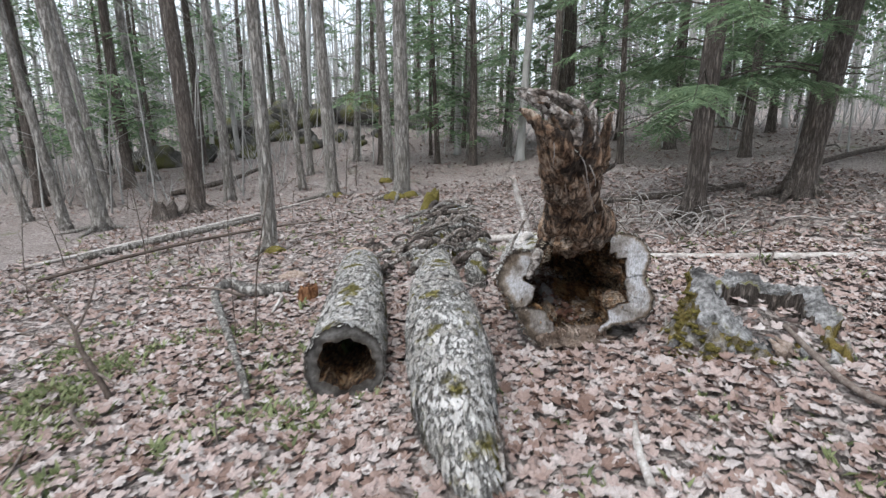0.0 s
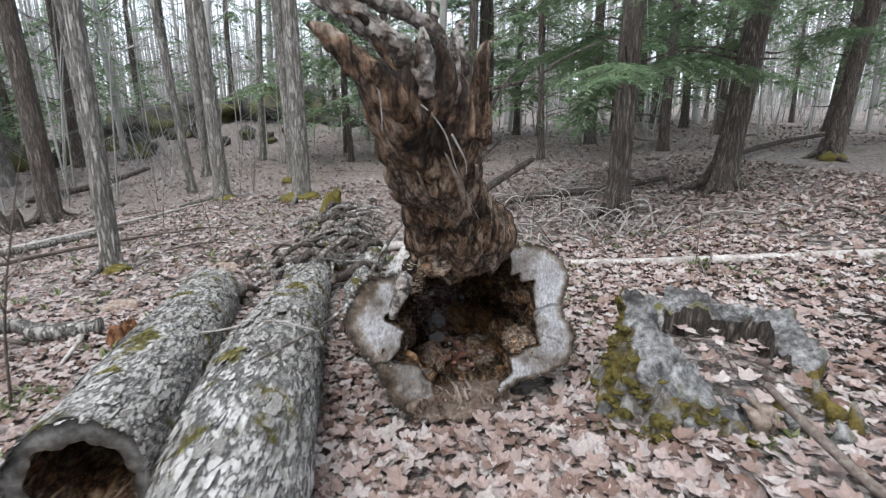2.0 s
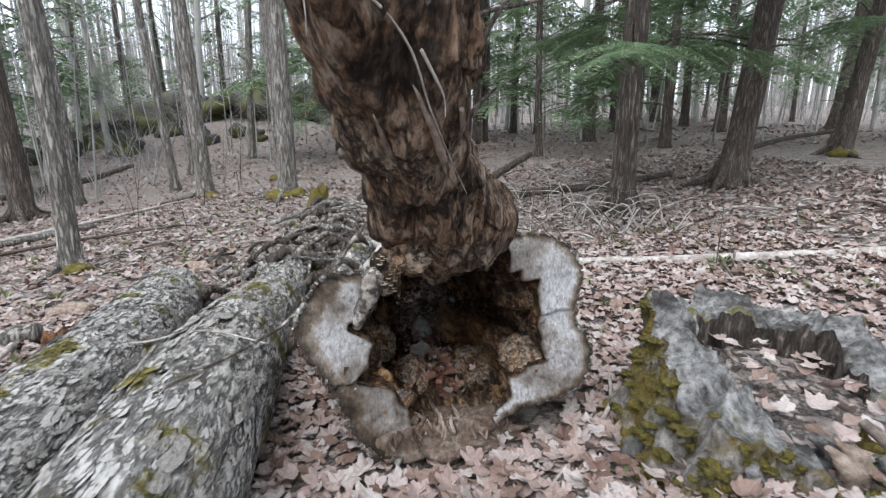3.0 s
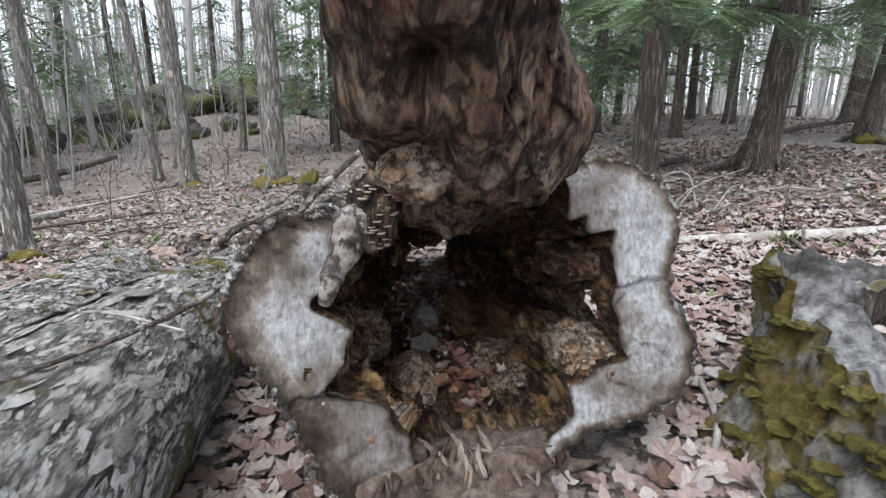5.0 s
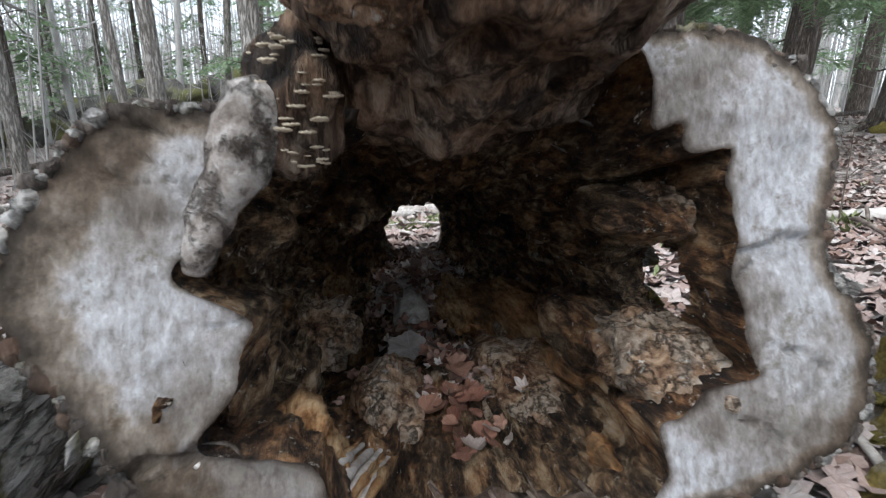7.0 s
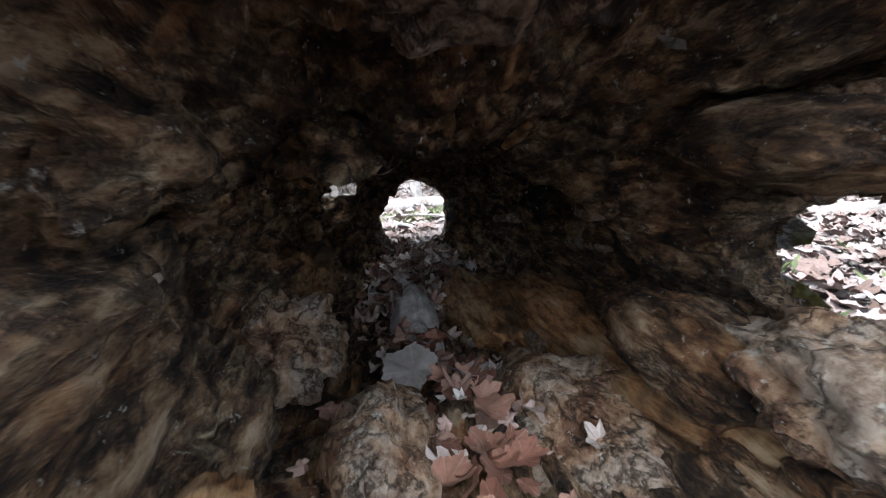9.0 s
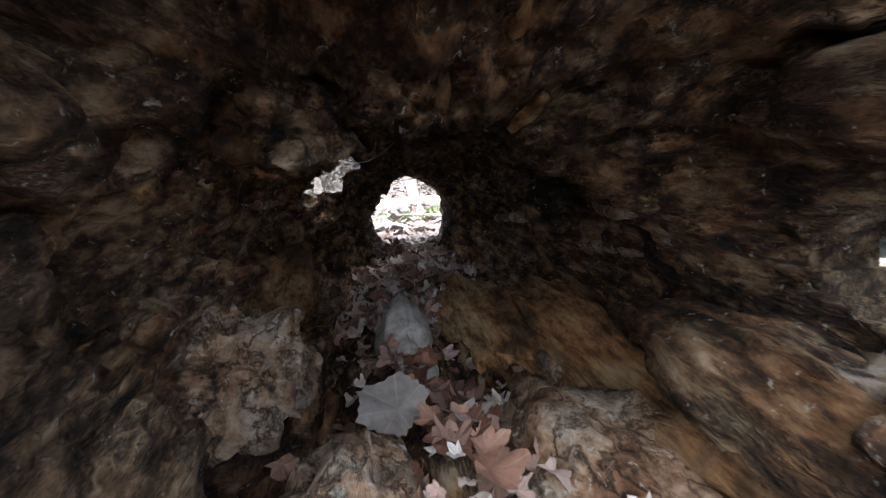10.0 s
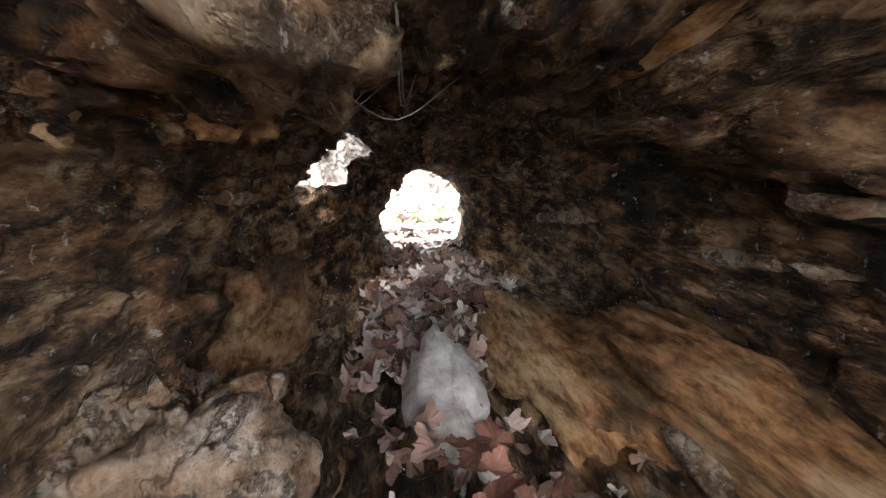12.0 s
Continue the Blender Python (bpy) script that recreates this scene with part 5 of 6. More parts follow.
# brush pile of grey twigs
brush_rng = random.Random(8)
for k in range(150):
    x, y = brush_rng.uniform(1.5, 3.9), brush_rng.uniform(6.2, 9.4)
    a = brush_rng.uniform(0, 6.28)
    ln = brush_rng.uniform(0.3, 0.9)
    up = brush_rng.uniform(0.05, 0.55)
    r = brush_rng.uniform(0.005, 0.013)
    stick("brush_twig", [(x, y, 0.0, r), (x + ln * 0.4 * math.cos(a), y + ln * 0.4 * math.sin(a), up * 0.8, r * 0.8), (x + ln * math.cos(a + 0.3), y + ln * math.sin(a + 0.3), up * brush_rng.uniform(0.3, 1.2), r * 0.3)],
          M_PALETWIG if k % 3 else M_TWIG, "dry grey twig in a brush pile", "twig", seed=k, n=8, seg=5, amp=0.1, group="brush pile")

# scattered sticks over the leaves
for k in range(170):
    x, y = brush_rng.uniform(-5.5, 7), brush_rng.uniform(1.4, 13)
    if -1.3 < x < 2.7 and y < 6:
        continue
    a = brush_rng.uniform(0, 6.28)
    ln = brush_rng.uniform(0.2, 1.0)
    r = brush_rng.uniform(0.004, 0.014)
    stick("loose_stick", [(x, y, 0.015, r), (x + 0.5 * ln * math.cos(a), y + 0.5 * ln * math.sin(a), brush_rng.uniform(0.02, 0.09), r), (x + ln * math.cos(a + 0.15), y + ln * math.sin(a + 0.15), 0.015, r * 0.5)],
          brush_rng.choice([M_TWIG, M_PALETWIG, M_TWIG, M_GREY_BARK]), "dry fallen stick on dead leaves", "stick", seed=k, n=8, seg=5, amp=0.1, group="fallen sticks")


# ---------------------------------------------------------------- saplings
def sapling(x, y, h, r, seed, lean=0.2, label="thin bare sapling rising from dead leaves"):
    r_ = random.Random(seed)
    z = gz(x, y)
    thing = root("sapling", (x, y, z), label, "sapling", "bare saplings")
    a = r_.uniform(0, 6.28)
    dx, dy = lean * h * math.cos(a), lean * h * math.sin(a)
    main = [(x, y, z - 0.03, r), (x + dx * 0.2, y + dy * 0.2, z + h * 0.35, r * 0.8), (x + dx * 0.6, y + dy * 0.6, z + h * 0.7, r * 0.5), (x + dx, y + dy, z + h, 0.002)]
    geo = Geo()
    geo.add(*limb(main, 12, 6, 0.1, 9, seed))
    part("stem", geo, M_TWIG, thing)
    c = curve(main, 12)
    for k in range(5):
        p = c[4 + k]
        b = r_.uniform(0, 6.28)
        ln = h * r_.uniform(0.2, 0.45)
        geo = Geo()
        geo.add(*limb([(p[0], p[1], p[2], p[3] * 0.6), (p[0] + ln * 0.5 * math.cos(b), p[1] + ln * 0.5 * math.sin(b), p[2] + ln * 0.4, p[3] * 0.4), (p[0] + ln * math.cos(b + 0.3), p[1] + ln * math.sin(b + 0.3), p[2] + ln * 0.7, 0.0012)], 7, 5, 0.1, 9, k))
        part("twig", geo, M_TWIG, thing)


dark = root("sapling", (-2.30, 3.1, gz(-2.3, 3.1)), "dark forked bare sapling in green sprouts", "sapling")
zs = gz(-2.3, 3.1)
for ctrl in ([(-2.30, 3.1, zs - 0.03, 0.022), (-2.40, 3.12, zs + 0.2, 0.020), (-2.50, 3.15, zs + 0.38, 0.017), (-2.56, 3.2, zs + 0.52, 0.012), (-2.8, 3.3, zs + 0.68, 0.008), (-3.2, 3.4, zs + 0.9, 0.003)],
             [(-2.54, 3.17, zs + 0.47, 0.010), (-2.48, 3.25, zs + 0.62, 0.008), (-2.42, 3.3, zs + 0.85, 0.004), (-2.55, 3.3, zs + 1.05, 0.002)],
             [(-2.42, 3.12, zs + 0.22, 0.010), (-2.30, 3.1, zs + 0.16, 0.008), (-2.2, 3.05, zs + 0.14, 0.003)],
             [(-2.50, 3.15, zs + 0.38, 0.009), (-2.62, 3.1, zs + 0.42, 0.006), (-2.8, 3.0, zs + 0.5, 0.002)]):
    side_branch(dark, ctrl, M_TWIG, 4, 14)
sap_rng = random.Random(15)
for k in range(34):
    x, y = sap_rng.uniform(-9, -1.6), sap_rng.uniform(4.0, 15)
    if abs(x + 2.7) < 0.4 and abs(y - 7.6) < 0.6:
        continue
    sapling(x, y, sap_rng.uniform(0.5, 1.7), sap_rng.uniform(0.005, 0.012), k)
for k, (x, y, h) in enumerate(((2.75, 2.7, 0.9), (2.45, 2.5, 0.7), (3.3, 5.0, 0.5), (-1.25, 2.4, 0.5), (1.9, 7.6, 1.3), (2.6, 7.4, 1.2))):
    sapling(x, y, h, 0.006, 100 + k, 0.08)


# ---------------------------------------------------------------- trees
def trunk_path(h, lean, sway, seed, r):
    q = random.Random(seed)
    pts = []
    for i in range(14):
        k = (i / 13) ** 1.5
        flare = 1 + 0.65 * math.exp(-k * h / 0.22)
        pts.append((lean[0] * k * h + sway * math.sin(3 * k + seed) * k * 2, lean[1] * k * h + sway * math.cos(2.6 * k + seed) * k * 2, -0.15 + (h + 0.15) * k, r * flare * (1 - 0.75 * k)))
    return pts


def tree(name, x, y, r, h, lean, material, label, seed, limbs=10, first=0.35, seg=14, roots=0, twigs=3):
    """A bare tree: flared trunk, roots where they show, forked limbs with twigs."""
    q = random.Random(seed)
    thing = root(name, (0, 0, 0), label, "tree")
    c = trunk_path(h, lean, 0.25, seed, r * 0.88)
    geo = Geo()
    geo.add(*tube([p[:3] for p in c], [p[3] for p in c], seg, 0.14, 2.2, seed))
    part("trunk", geo, material, thing)
    for k in range(roots):
        a = 2 * math.pi * k / max(1, roots) + q.uniform(-0.3, 0.3)
        geo = Geo()
        ln = q.uniform(1.4, 2.6) * r + 0.2
        geo.add(*limb([(0.6 * r * math.cos(a), 0.6 * r * math.sin(a), 0.28, r * 0.33), (1.3 * r * math.cos(a), 1.3 * r * math.sin(a), 0.08, r * 0.3), ((1.4 * r + ln) * math.cos(a + 0.2), (1.4 * r + ln) * math.sin(a + 0.2), -0.06, r * 0.1)], 10, 8, 0.2, 5, k))
        part("root", geo, material, thing)
    crown = Geo()
    for k in range(limbs):
        s = first + (1 - first) * (k + q.random()) / limbs
        i = min(12, int(s ** (1 / 1.5) * 13))
        p = c[i]
        a = q.uniform(0, 6.28)
        ln = h * q.uniform(0.12, 0.26) * (1.2 - 0.7 * s)
        e = (p[0] + ln * math.cos(a), p[1] + ln * math.sin(a), p[2] + ln * q.uniform(0.3, 0.9))
        m = ((p[0] + e[0]) / 2 + q.uniform(-0.1, 0.1) * ln, (p[1] + e[1]) / 2 + q.uniform(-0.1, 0.1) * ln, p[2] + 0.35 * (e[2] - p[2]))
        crown.add(*limb([(*p[:3], p[3] * 0.42), (*m, p[3] * 0.3), (*e, 0.008)], 6, 5, 0.1, 3, k))
        for t in range(twigs):
            u = q.uniform(0.3, 1.0)
            b = [m[d] + (e[d] - m[d]) * u for d in range(3)]
            aa = a + q.uniform(-1.2, 1.2)
            tl = ln * q.uniform(0.25, 0.5)
            crown.add(*limb([(*b, p[3] * 0.12), (b[0] + tl * math.cos(aa), b[1] + tl * math.sin(aa), b[2] + tl * 0.6, 0.003)], 3, 3, 0, 3, t))
    if limbs:
        part("crown", crown, material, thing, "bare spring limbs and twigs")
    thing.location = (x, y, gz(x, y))
    return thing


def frond(q, length, fine):
    """A flat drooping hemlock spray: a stalk with many small leafy side sprigs."""
    geo = Geo()
    n = 11 if fine else 6
    for s in (-1, 1):
        for i in range(n):
            t = (i + 0.5) / n
            x = length * t
            ln = length * (0.42 - 0.30 * t) * q.uniform(0.7, 1.15)
            a = s * radians(q.uniform(42, 68))
            w = ln * (0.075 if fine else 0.22)
            z = -0.22 * length * t * t
            d = (math.cos(a), math.sin(a))
            nrm = (-d[1], d[0])
            dz = -0.18 * ln + q.uniform(-0.05, 0.05) * ln
            geo.add([(x, 0, z), (x + d[0] * ln * 0.45 + nrm[0] * w, d[1] * ln * 0.45 + nrm[1] * w, z + dz * 0.4), (x + d[0] * ln, d[1] * ln, z + dz), (x + d[0] * ln * 0.45 - nrm[0] * w, d[1] * ln * 0.45 - nrm[1] * w, z + dz * 0.4 - 0.02 * ln)], [(0, 1, 2, 3)])
            if fine:
                for u in (0.2, 0.38, 0.55, 0.72, 0.88):
                    for s2 in (-1, 1):
                        b = a + s2 * radians(55)
                        l2 = ln * 0.34 * (1.1 - u) + 0.012
                        px, py, pz = x + d[0] * ln * u, d[1] * ln * u, z + dz * u
                        ex, ey = px + math.cos(b) * l2, py + math.sin(b) * l2
                        nx2, ny2 = -math.sin(b) * l2 * 0.15, math.cos(b) * l2 * 0.15
                        geo.add([(px, py, pz), ((px + ex) / 2 + nx2, (py + ey) / 2 + ny2, pz), (ex, ey, pz - 0.1 * l2), ((px + ex) / 2 - nx2, (py + ey) / 2 - ny2, pz)], [(0, 1, 2, 3)])
    return geo


fq = random.Random(5)
FINE = [frond(fq, 1.0, True) for _ in range(4)]
COARSE = [frond(fq, 1.0, False) for _ in range(4)]


def hemlock(name, x, y, r, h, lean, seed, low, reach, boughs, fine, label, roots=0, dead=0, per=9):
    """A hemlock: dark trunk, drooping boughs set with flat needle sprays."""
    q = random.Random(seed)
    thing = root(name, (0, 0, 0), label, "tree")
    c = trunk_path(h, lean, 0.15, seed, r)
    geo = Geo()
    geo.add(*tube([p[:3] for p in c], [p[3] for p in c], 18 if fine else 9, 0.16, 2.6, seed))
    part("trunk", geo, M_DARK_BARK, thing)
    for k in range(roots):
        a = 2 * math.pi * k / roots + q.uniform(-0.3, 0.3)
        geo = Geo()
        ln = q.uniform(1.2, 2.6) * r
        geo.add(*limb([(0.6 * r * math.cos(a), 0.6 * r * math.sin(a), 0.42, r * 0.42), (1.35 * r * math.cos(a), 1.35 * r * math.sin(a), 0.12, r * 0.38), ((1.5 * r + ln) * math.cos(a + 0.2), (1.5 * r + ln) * math.sin(a + 0.2), -0.05, r * 0.1)], 12, 8, 0.25, 6, k))
        part("root", geo, M_DARK_BARK, thing)

    def trunk_at(z):
        for a, b in zip(c, c[1:]):
            if b[2] >= z:
                f = (z - a[2]) / (b[2] - a[2])
                return [a[d] + (b[d] - a[d]) * f for d in range(4)]
        return list(c[-1])
    for k in range(dead):
        z = q.uniform(0.6, low + 0.4)
        p = trunk_at(z)
        a = q.uniform(0, 6.28)
        ln = q.uniform(0.4, 0.95)
        geo = Geo()
        geo.add(*limb([(p[0], p[1], z, 0.022), (p[0] + ln * 0.5 * math.cos(a), p[1] + ln * 0.5 * math.sin(a), z + q.uniform(-0.1, 0.12), 0.015), (p[0] + ln * math.cos(a + 0.3), p[1] + ln * math.sin(a + 0.3), z + q.uniform(-0.25, 0.05), 0.003)], 8, 5, 0.2, 9, k))
        part("dead_branch", geo, M_DARK_BARK, thing)
    needles, wood = Geo(), Geo()
    src = FINE if fine else COARSE
    for k in range(boughs):
        s = ((k + q.random()) / boughs) ** (1.5 if fine else 1.0)
        z = low + (h * 0.97 - low) * s
        p = trunk_at(z)
        a = q.uniform(0, 6.28)
        ln = reach * (1 - 0.8 * s) * q.uniform(0.7, 1.15) + 0.25
        tip_z = z - ln * q.uniform(0.05, 0.3) + 0.1
        end = (p[0] + ln * math.cos(a), p[1] + ln * math.sin(a), tip_z)
        mid = (p[0] + 0.5 * ln * math.cos(a), p[1] + 0.5 * ln * math.sin(a), z + 0.10 * ln)
        wood.add(*limb([(p[0], p[1], z, max(0.006, p[3] * 0.16)), (*mid, 0.01), (*end, 0.003)], 5, 4, 0, 3, k))
        for t in range(per):
            u = 0.22 + 0.78 * t / (per - 1)
            base = [(1 - u) ** 2 * (p[d] if d < 2 else z) + 2 * u * (1 - u) * mid[d] + u * u * end[d] for d in range(3)]
            side = (1 if t % 2 else -1) * radians(q.uniform(25, 75)) if u < 0.98 else 0
            size = ln * ((0.34 if fine else 0.46) - 0.14 * u) * q.uniform(0.7, 1.2)
            m = Matrix.Translation(base) @ Matrix.Rotation(a + side, 4, "Z") @ Matrix.Rotation(q.uniform(-0.05, 0.45), 4, "Y") @ Matrix.Rotation(q.uniform(-0.3, 0.3), 4, "X") @ Matrix.Diagonal((size, size, size, 1))
            f = src[q.randrange(4)]
            needles.add([m @ Vector(v) for v in f.v], f.f)
    # coarse upper crown, mostly out of view, added to shade the ground below
    for k in range(46 if fine else 0):
        z = h * (0.42 + 0.5 * (k + q.random()) / 46)
        p = trunk_at(z)
        a, ln = q.uniform(0, 6.28), 1.5 * reach * (1.25 - z / h) * q.uniform(0.7, 1.1)
        for t in range(6):
            u = 0.3 + 0.14 * t
            m = Matrix.Translation((p[0] + u * ln * math.cos(a), p[1] + u * ln * math.sin(a), z - 0.15 * u * u * ln)) @ Matrix.Rotation(a + (1 if t % 2 else -1) * q.uniform(0.4, 1.2), 4, "Z") @ Matrix.Rotation(q.uniform(0, 0.4), 4, "Y") @ Matrix.Scale(0.42 * ln, 4)
            f = COARSE[q.randrange(4)]
            needles.add([m @ Vector(v) for v in f.v], f.f)
    tagged(part("bough_wood", wood, M_DARK_BARK, thing), kind="stuff")
    tagged(part("foliage", needles, M_NEEDLES, thing, "drooping green hemlock needles", smooth=False), kind="stuff")
    thing.location = (x, y, gz(x, y))
    return thing


# near trees
GREY, DARK = M_GREY_BARK, M_DARK_BARK
for k, (x, y, r, lean, mat, roots) in enumerate((
        (-2.72, 7.6, 0.125, (-0.02, 0.0), GREY, 3), (-2.95, 13.2, 0.19, (-0.03, 0.0), GREY, 4), (-1.0, 12.0, 0.20, (0.02, 0.0), GREY, 4), (-1.65, 15.4, 0.17, (0.0, 0.0), GREY, 0),
        (-7.95, 11.4, 0.19, (-0.12, 0.02), GREY, 4), (-8.95, 11.6, 0.13, (-0.16, 0.0), GREY, 0), (-12.4, 15.2, 0.2, (-0.02, 0.0), DARK, 0), (-6.45, 12.9, 0.25, (-0.03, 0.0), DARK, 5), (-6.15, 14.3, 0.16, (0.0, 0.0), GREY, 0),
        (-4.3, 15.3, 0.12, (-0.05, 0), GREY, 0), (1.15, 20.3, 0.2, (0, 0), GREY, 0), (-0.5, 21, 0.08, (0, 0), DARK, 0), (0.9, 22.3, 0.10, (0.01, 0), DARK, 0), (3.4, 16.2, 0.16, (0, 0), DARK, 0),
        (-9.8, 14.5, 0.14, (-0.1, 0), GREY, 0), (-11.0, 13.0, 0.12, (-0.14, 0), GREY, 0), (-10.4, 18.0, 0.18, (-0.06, 0), GREY, 0), (-4.9, 18.5, 0.15, (0.0, 0), GREY, 0), (-3.6, 21.0, 0.16, (0.02, 0), GREY, 0), (2.4, 18.6, 0.12, (0.0, 0), GREY, 0))):
    tree("maple_tree", x, y, r, 15 + (k * 7) % 5, lean, mat, "bare grey maple trunk rising from dead leaves" if mat is GREY else "bare dark furrowed trunk rising from dead leaves", k + 1, 12, 0.4, 16, roots)
hemlock("hemlock_tree", 4.1, 8.05, 0.165, 15, (0.01, 0), 31, 1.85, 2.6, 26, True, "dark hemlock with drooping green boughs and spreading roots", roots=6, dead=5, per=20)
hemlock("hemlock_tree", 6.35, 8.85, 0.205, 16, (0.09, 0), 32, 1.95, 2.8, 26, True, "leaning dark hemlock with drooping green boughs", roots=5, dead=7, per=20)
hemlock("hemlock_tree", 10.4, 10.9, 0.175, 15, (0.09, 0), 33, 2.2, 2.8, 22, True, "leaning dark hemlock with drooping green boughs", roots=3, dead=4, per=16)
hemlock("hemlock_tree", 16.4, 16.9, 0.28, 17, (0.05, 0), 34, 3.0, 3.0, 50, False, "dark hemlock among other trees", dead=3)
hemlock("hemlock_tree", 13.8, 23.8, 0.25, 17, (0.0, 0), 35, 3.0, 3.0, 50, False, "dark hemlock among other trees", dead=3)

for k, (x, y, w) in enumerate(((-2.62, 7.48, 0.16), (-2.85, 13.05, 0.22), (-1.15, 11.8, 0.25), (-0.8, 11.8, 0.2), (10.3, 10.7, 0.25), (-1.75, 15.2, 0.2))):
    foot = root("moss_clump", (x, y, gz(x, y)), "yellow-green moss clump at the foot of a tree", "moss", "moss at tree feet")
    lump("moss", (x, y, gz(x, y) + 0.02), (w, w * 0.8, w * 0.55), M_MOSS, foot, "", k + 60, 0.4, res=10)

# the woods beyond: four kinds of bare tree and three of hemlock, set out apart
kinds = [tree("beech_tree", 0, 0, 0.09 + 0.025 * k, 14 + k, (0.02 * (k - 1.5), 0.01 * k), M_HAZEBARK, "bare grey trunk among many in the woods", 60 + k, 16, 0.22, 9, 0, 5) for k in range(4)]
greens = [hemlock("young_hemlock", 0, 0, 0.10 + 0.04 * k, 9 + 3 * k, (0.01, 0), 70 + k, 0.9 + 0.5 * k, 2.0 + 0.3 * k, 46, False, "green hemlock among bare trunks", per=8) for k in range(3)]
wood_rng = random.Random(77)
placed = [(4.1, 8), (6.3, 8.9), (10.4, 10.9), (-7.9, 11.4), (-6.4, 13), (-3, 13), (-1, 12), (-2.7, 7.6)]


def set_out(source, count, area, clear, group):
    made = tries = 0
    while made < count and tries < 9000:
        tries += 1
        x, y = wood_rng.uniform(area[0], area[1]), wood_rng.uniform(area[2], area[3])
        if -10 < x < 0.5 and 14 < y < 28 and abs(x + 0.24 * y) < 2.6:
            continue
        if any((x - a) ** 2 + (y - b) ** 2 < clear * clear for a, b in placed):
            continue
        s = wood_rng.choice(source)
        k = wood_rng.uniform(0.7, 1.3)
        if made < len(source):
            s = source[made]
            s.matrix_basis = Matrix.Translation((x, y, gz(x, y)))
        else:
            s = copy_thing(s, Matrix.Translation((x, y, gz(x, y))) @ Matrix.Rotation(wood_rng.uniform(0, 6.28), 4, "Z") @ Matrix.Diagonal((k, k, wood_rng.uniform(0.85, 1.2), 1)))
        s["group"] = group
        placed.append((x, y))
        made += 1


set_out(greens, 20, (-24, 30, 19, 46), 2.6, "hemlocks in the woods")
for x, y in ((1.0, 17.2), (-0.2, 18.6), (2.6, 21.5), (-9.8, 20.5), (-12.5, 22.0), (5.2, 14.8), (7.6, 17.0), (9.6, 19.5), (12.5, 17.5), (-13.5, 17.0), (-10.8, 17.2), (-2.4, 19.6), (4.4, 19.0), (6.4, 21.5), (0.4, 24.0), (8.5, 14.2), (14.5, 13.0), (-14.5, 25.0), (-17.0, 21.0), (-12.0, 31.5), (-7.5, 33.0), (-4.5, 33.5), (-1.5, 31.0), (-18.0, 29.0), (-15.5, 34.0), (-20.0, 24.0)):
    s = wood_rng.choice(greens)
    copy_thing(s, Matrix.Translation((x, y, gz(x, y))) @ Matrix.Rotation(wood_rng.uniform(0, 6.28), 4, "Z"))["group"] = "hemlocks in the woods"
    placed.append((x, y))
set_out(kinds, 170, (-46, 48, 16, 66), 1.5, "bare trees in the woods")
# unseen trees behind the camera, added for the lighting and to close the woods
set_out(kinds, 30, (-30, 30, -30, -5), 3.0, "bare trees in the woods")
set_out(kinds, 16, (-34, -9, -4, 15), 2.5, "bare trees in the woods")
set_out(kinds, 14, (13, 34, -4, 15), 2.5, "bare trees in the woods")

# far woods and low grey brush as uncountable stuff
far = Geo()
for k in range(900):
    a, d = wood_rng.uniform(-1.05, 1.05), wood_rng.uniform(60, 130)
    x, y = d * math.sin(a), d * math.cos(a)
    z, r, h = gz(x, y), wood_rng.uniform(0.10, 0.26), wood_rng.uniform(12, 20)
    dx = wood_rng.uniform(-0.5, 0.5)
    far.add(*tube([(x, y, z - 0.3), (x + dx * 0.5, y, z + h * 0.5), (x + dx, y, z + h)], [r, r * 0.7, 0.03], 4, cap=False))
    for t in range(5):
        s = wood_rng.uniform(0.3, 0.95)
        e = wood_rng.uniform(1.0, 2.8) * wood_rng.choice((-1, 1))
        far.add(*tube([(x + dx * s, y, z + h * s), (x + dx * s + e, y + wood_rng.uniform(-1, 1), z + h * s + abs(e))], [0.05, 0.01], 3, cap=False))
woods = tagged(new("far_woods", far.mesh("far_woods", M_HAZEBARK)), "distant bare grey woods", "woods", kind="stuff")
bushes = Geo()
for k in range(520):
    x, y = wood_rng.uniform(-30, 26), wood_rng.uniform(13, 44)
    if x > -5 and y < 20:
        continue
    z = gz(x, y)
    for t in range(7):
        a, ln = wood_rng.uniform(0, 6.28), wood_rng.uniform(0.5, 1.7)
        bushes.add(*tube([(x, y, z), (x + 0.25 * ln * math.cos(a), y + 0.25 * ln * math.sin(a), z + 0.6 * ln), (x + 0.6 * ln * math.cos(a + 0.4), y + 0.6 * ln * math.sin(a + 0.4), z + ln)], [0.010, 0.007, 0.002], 3, cap=False))
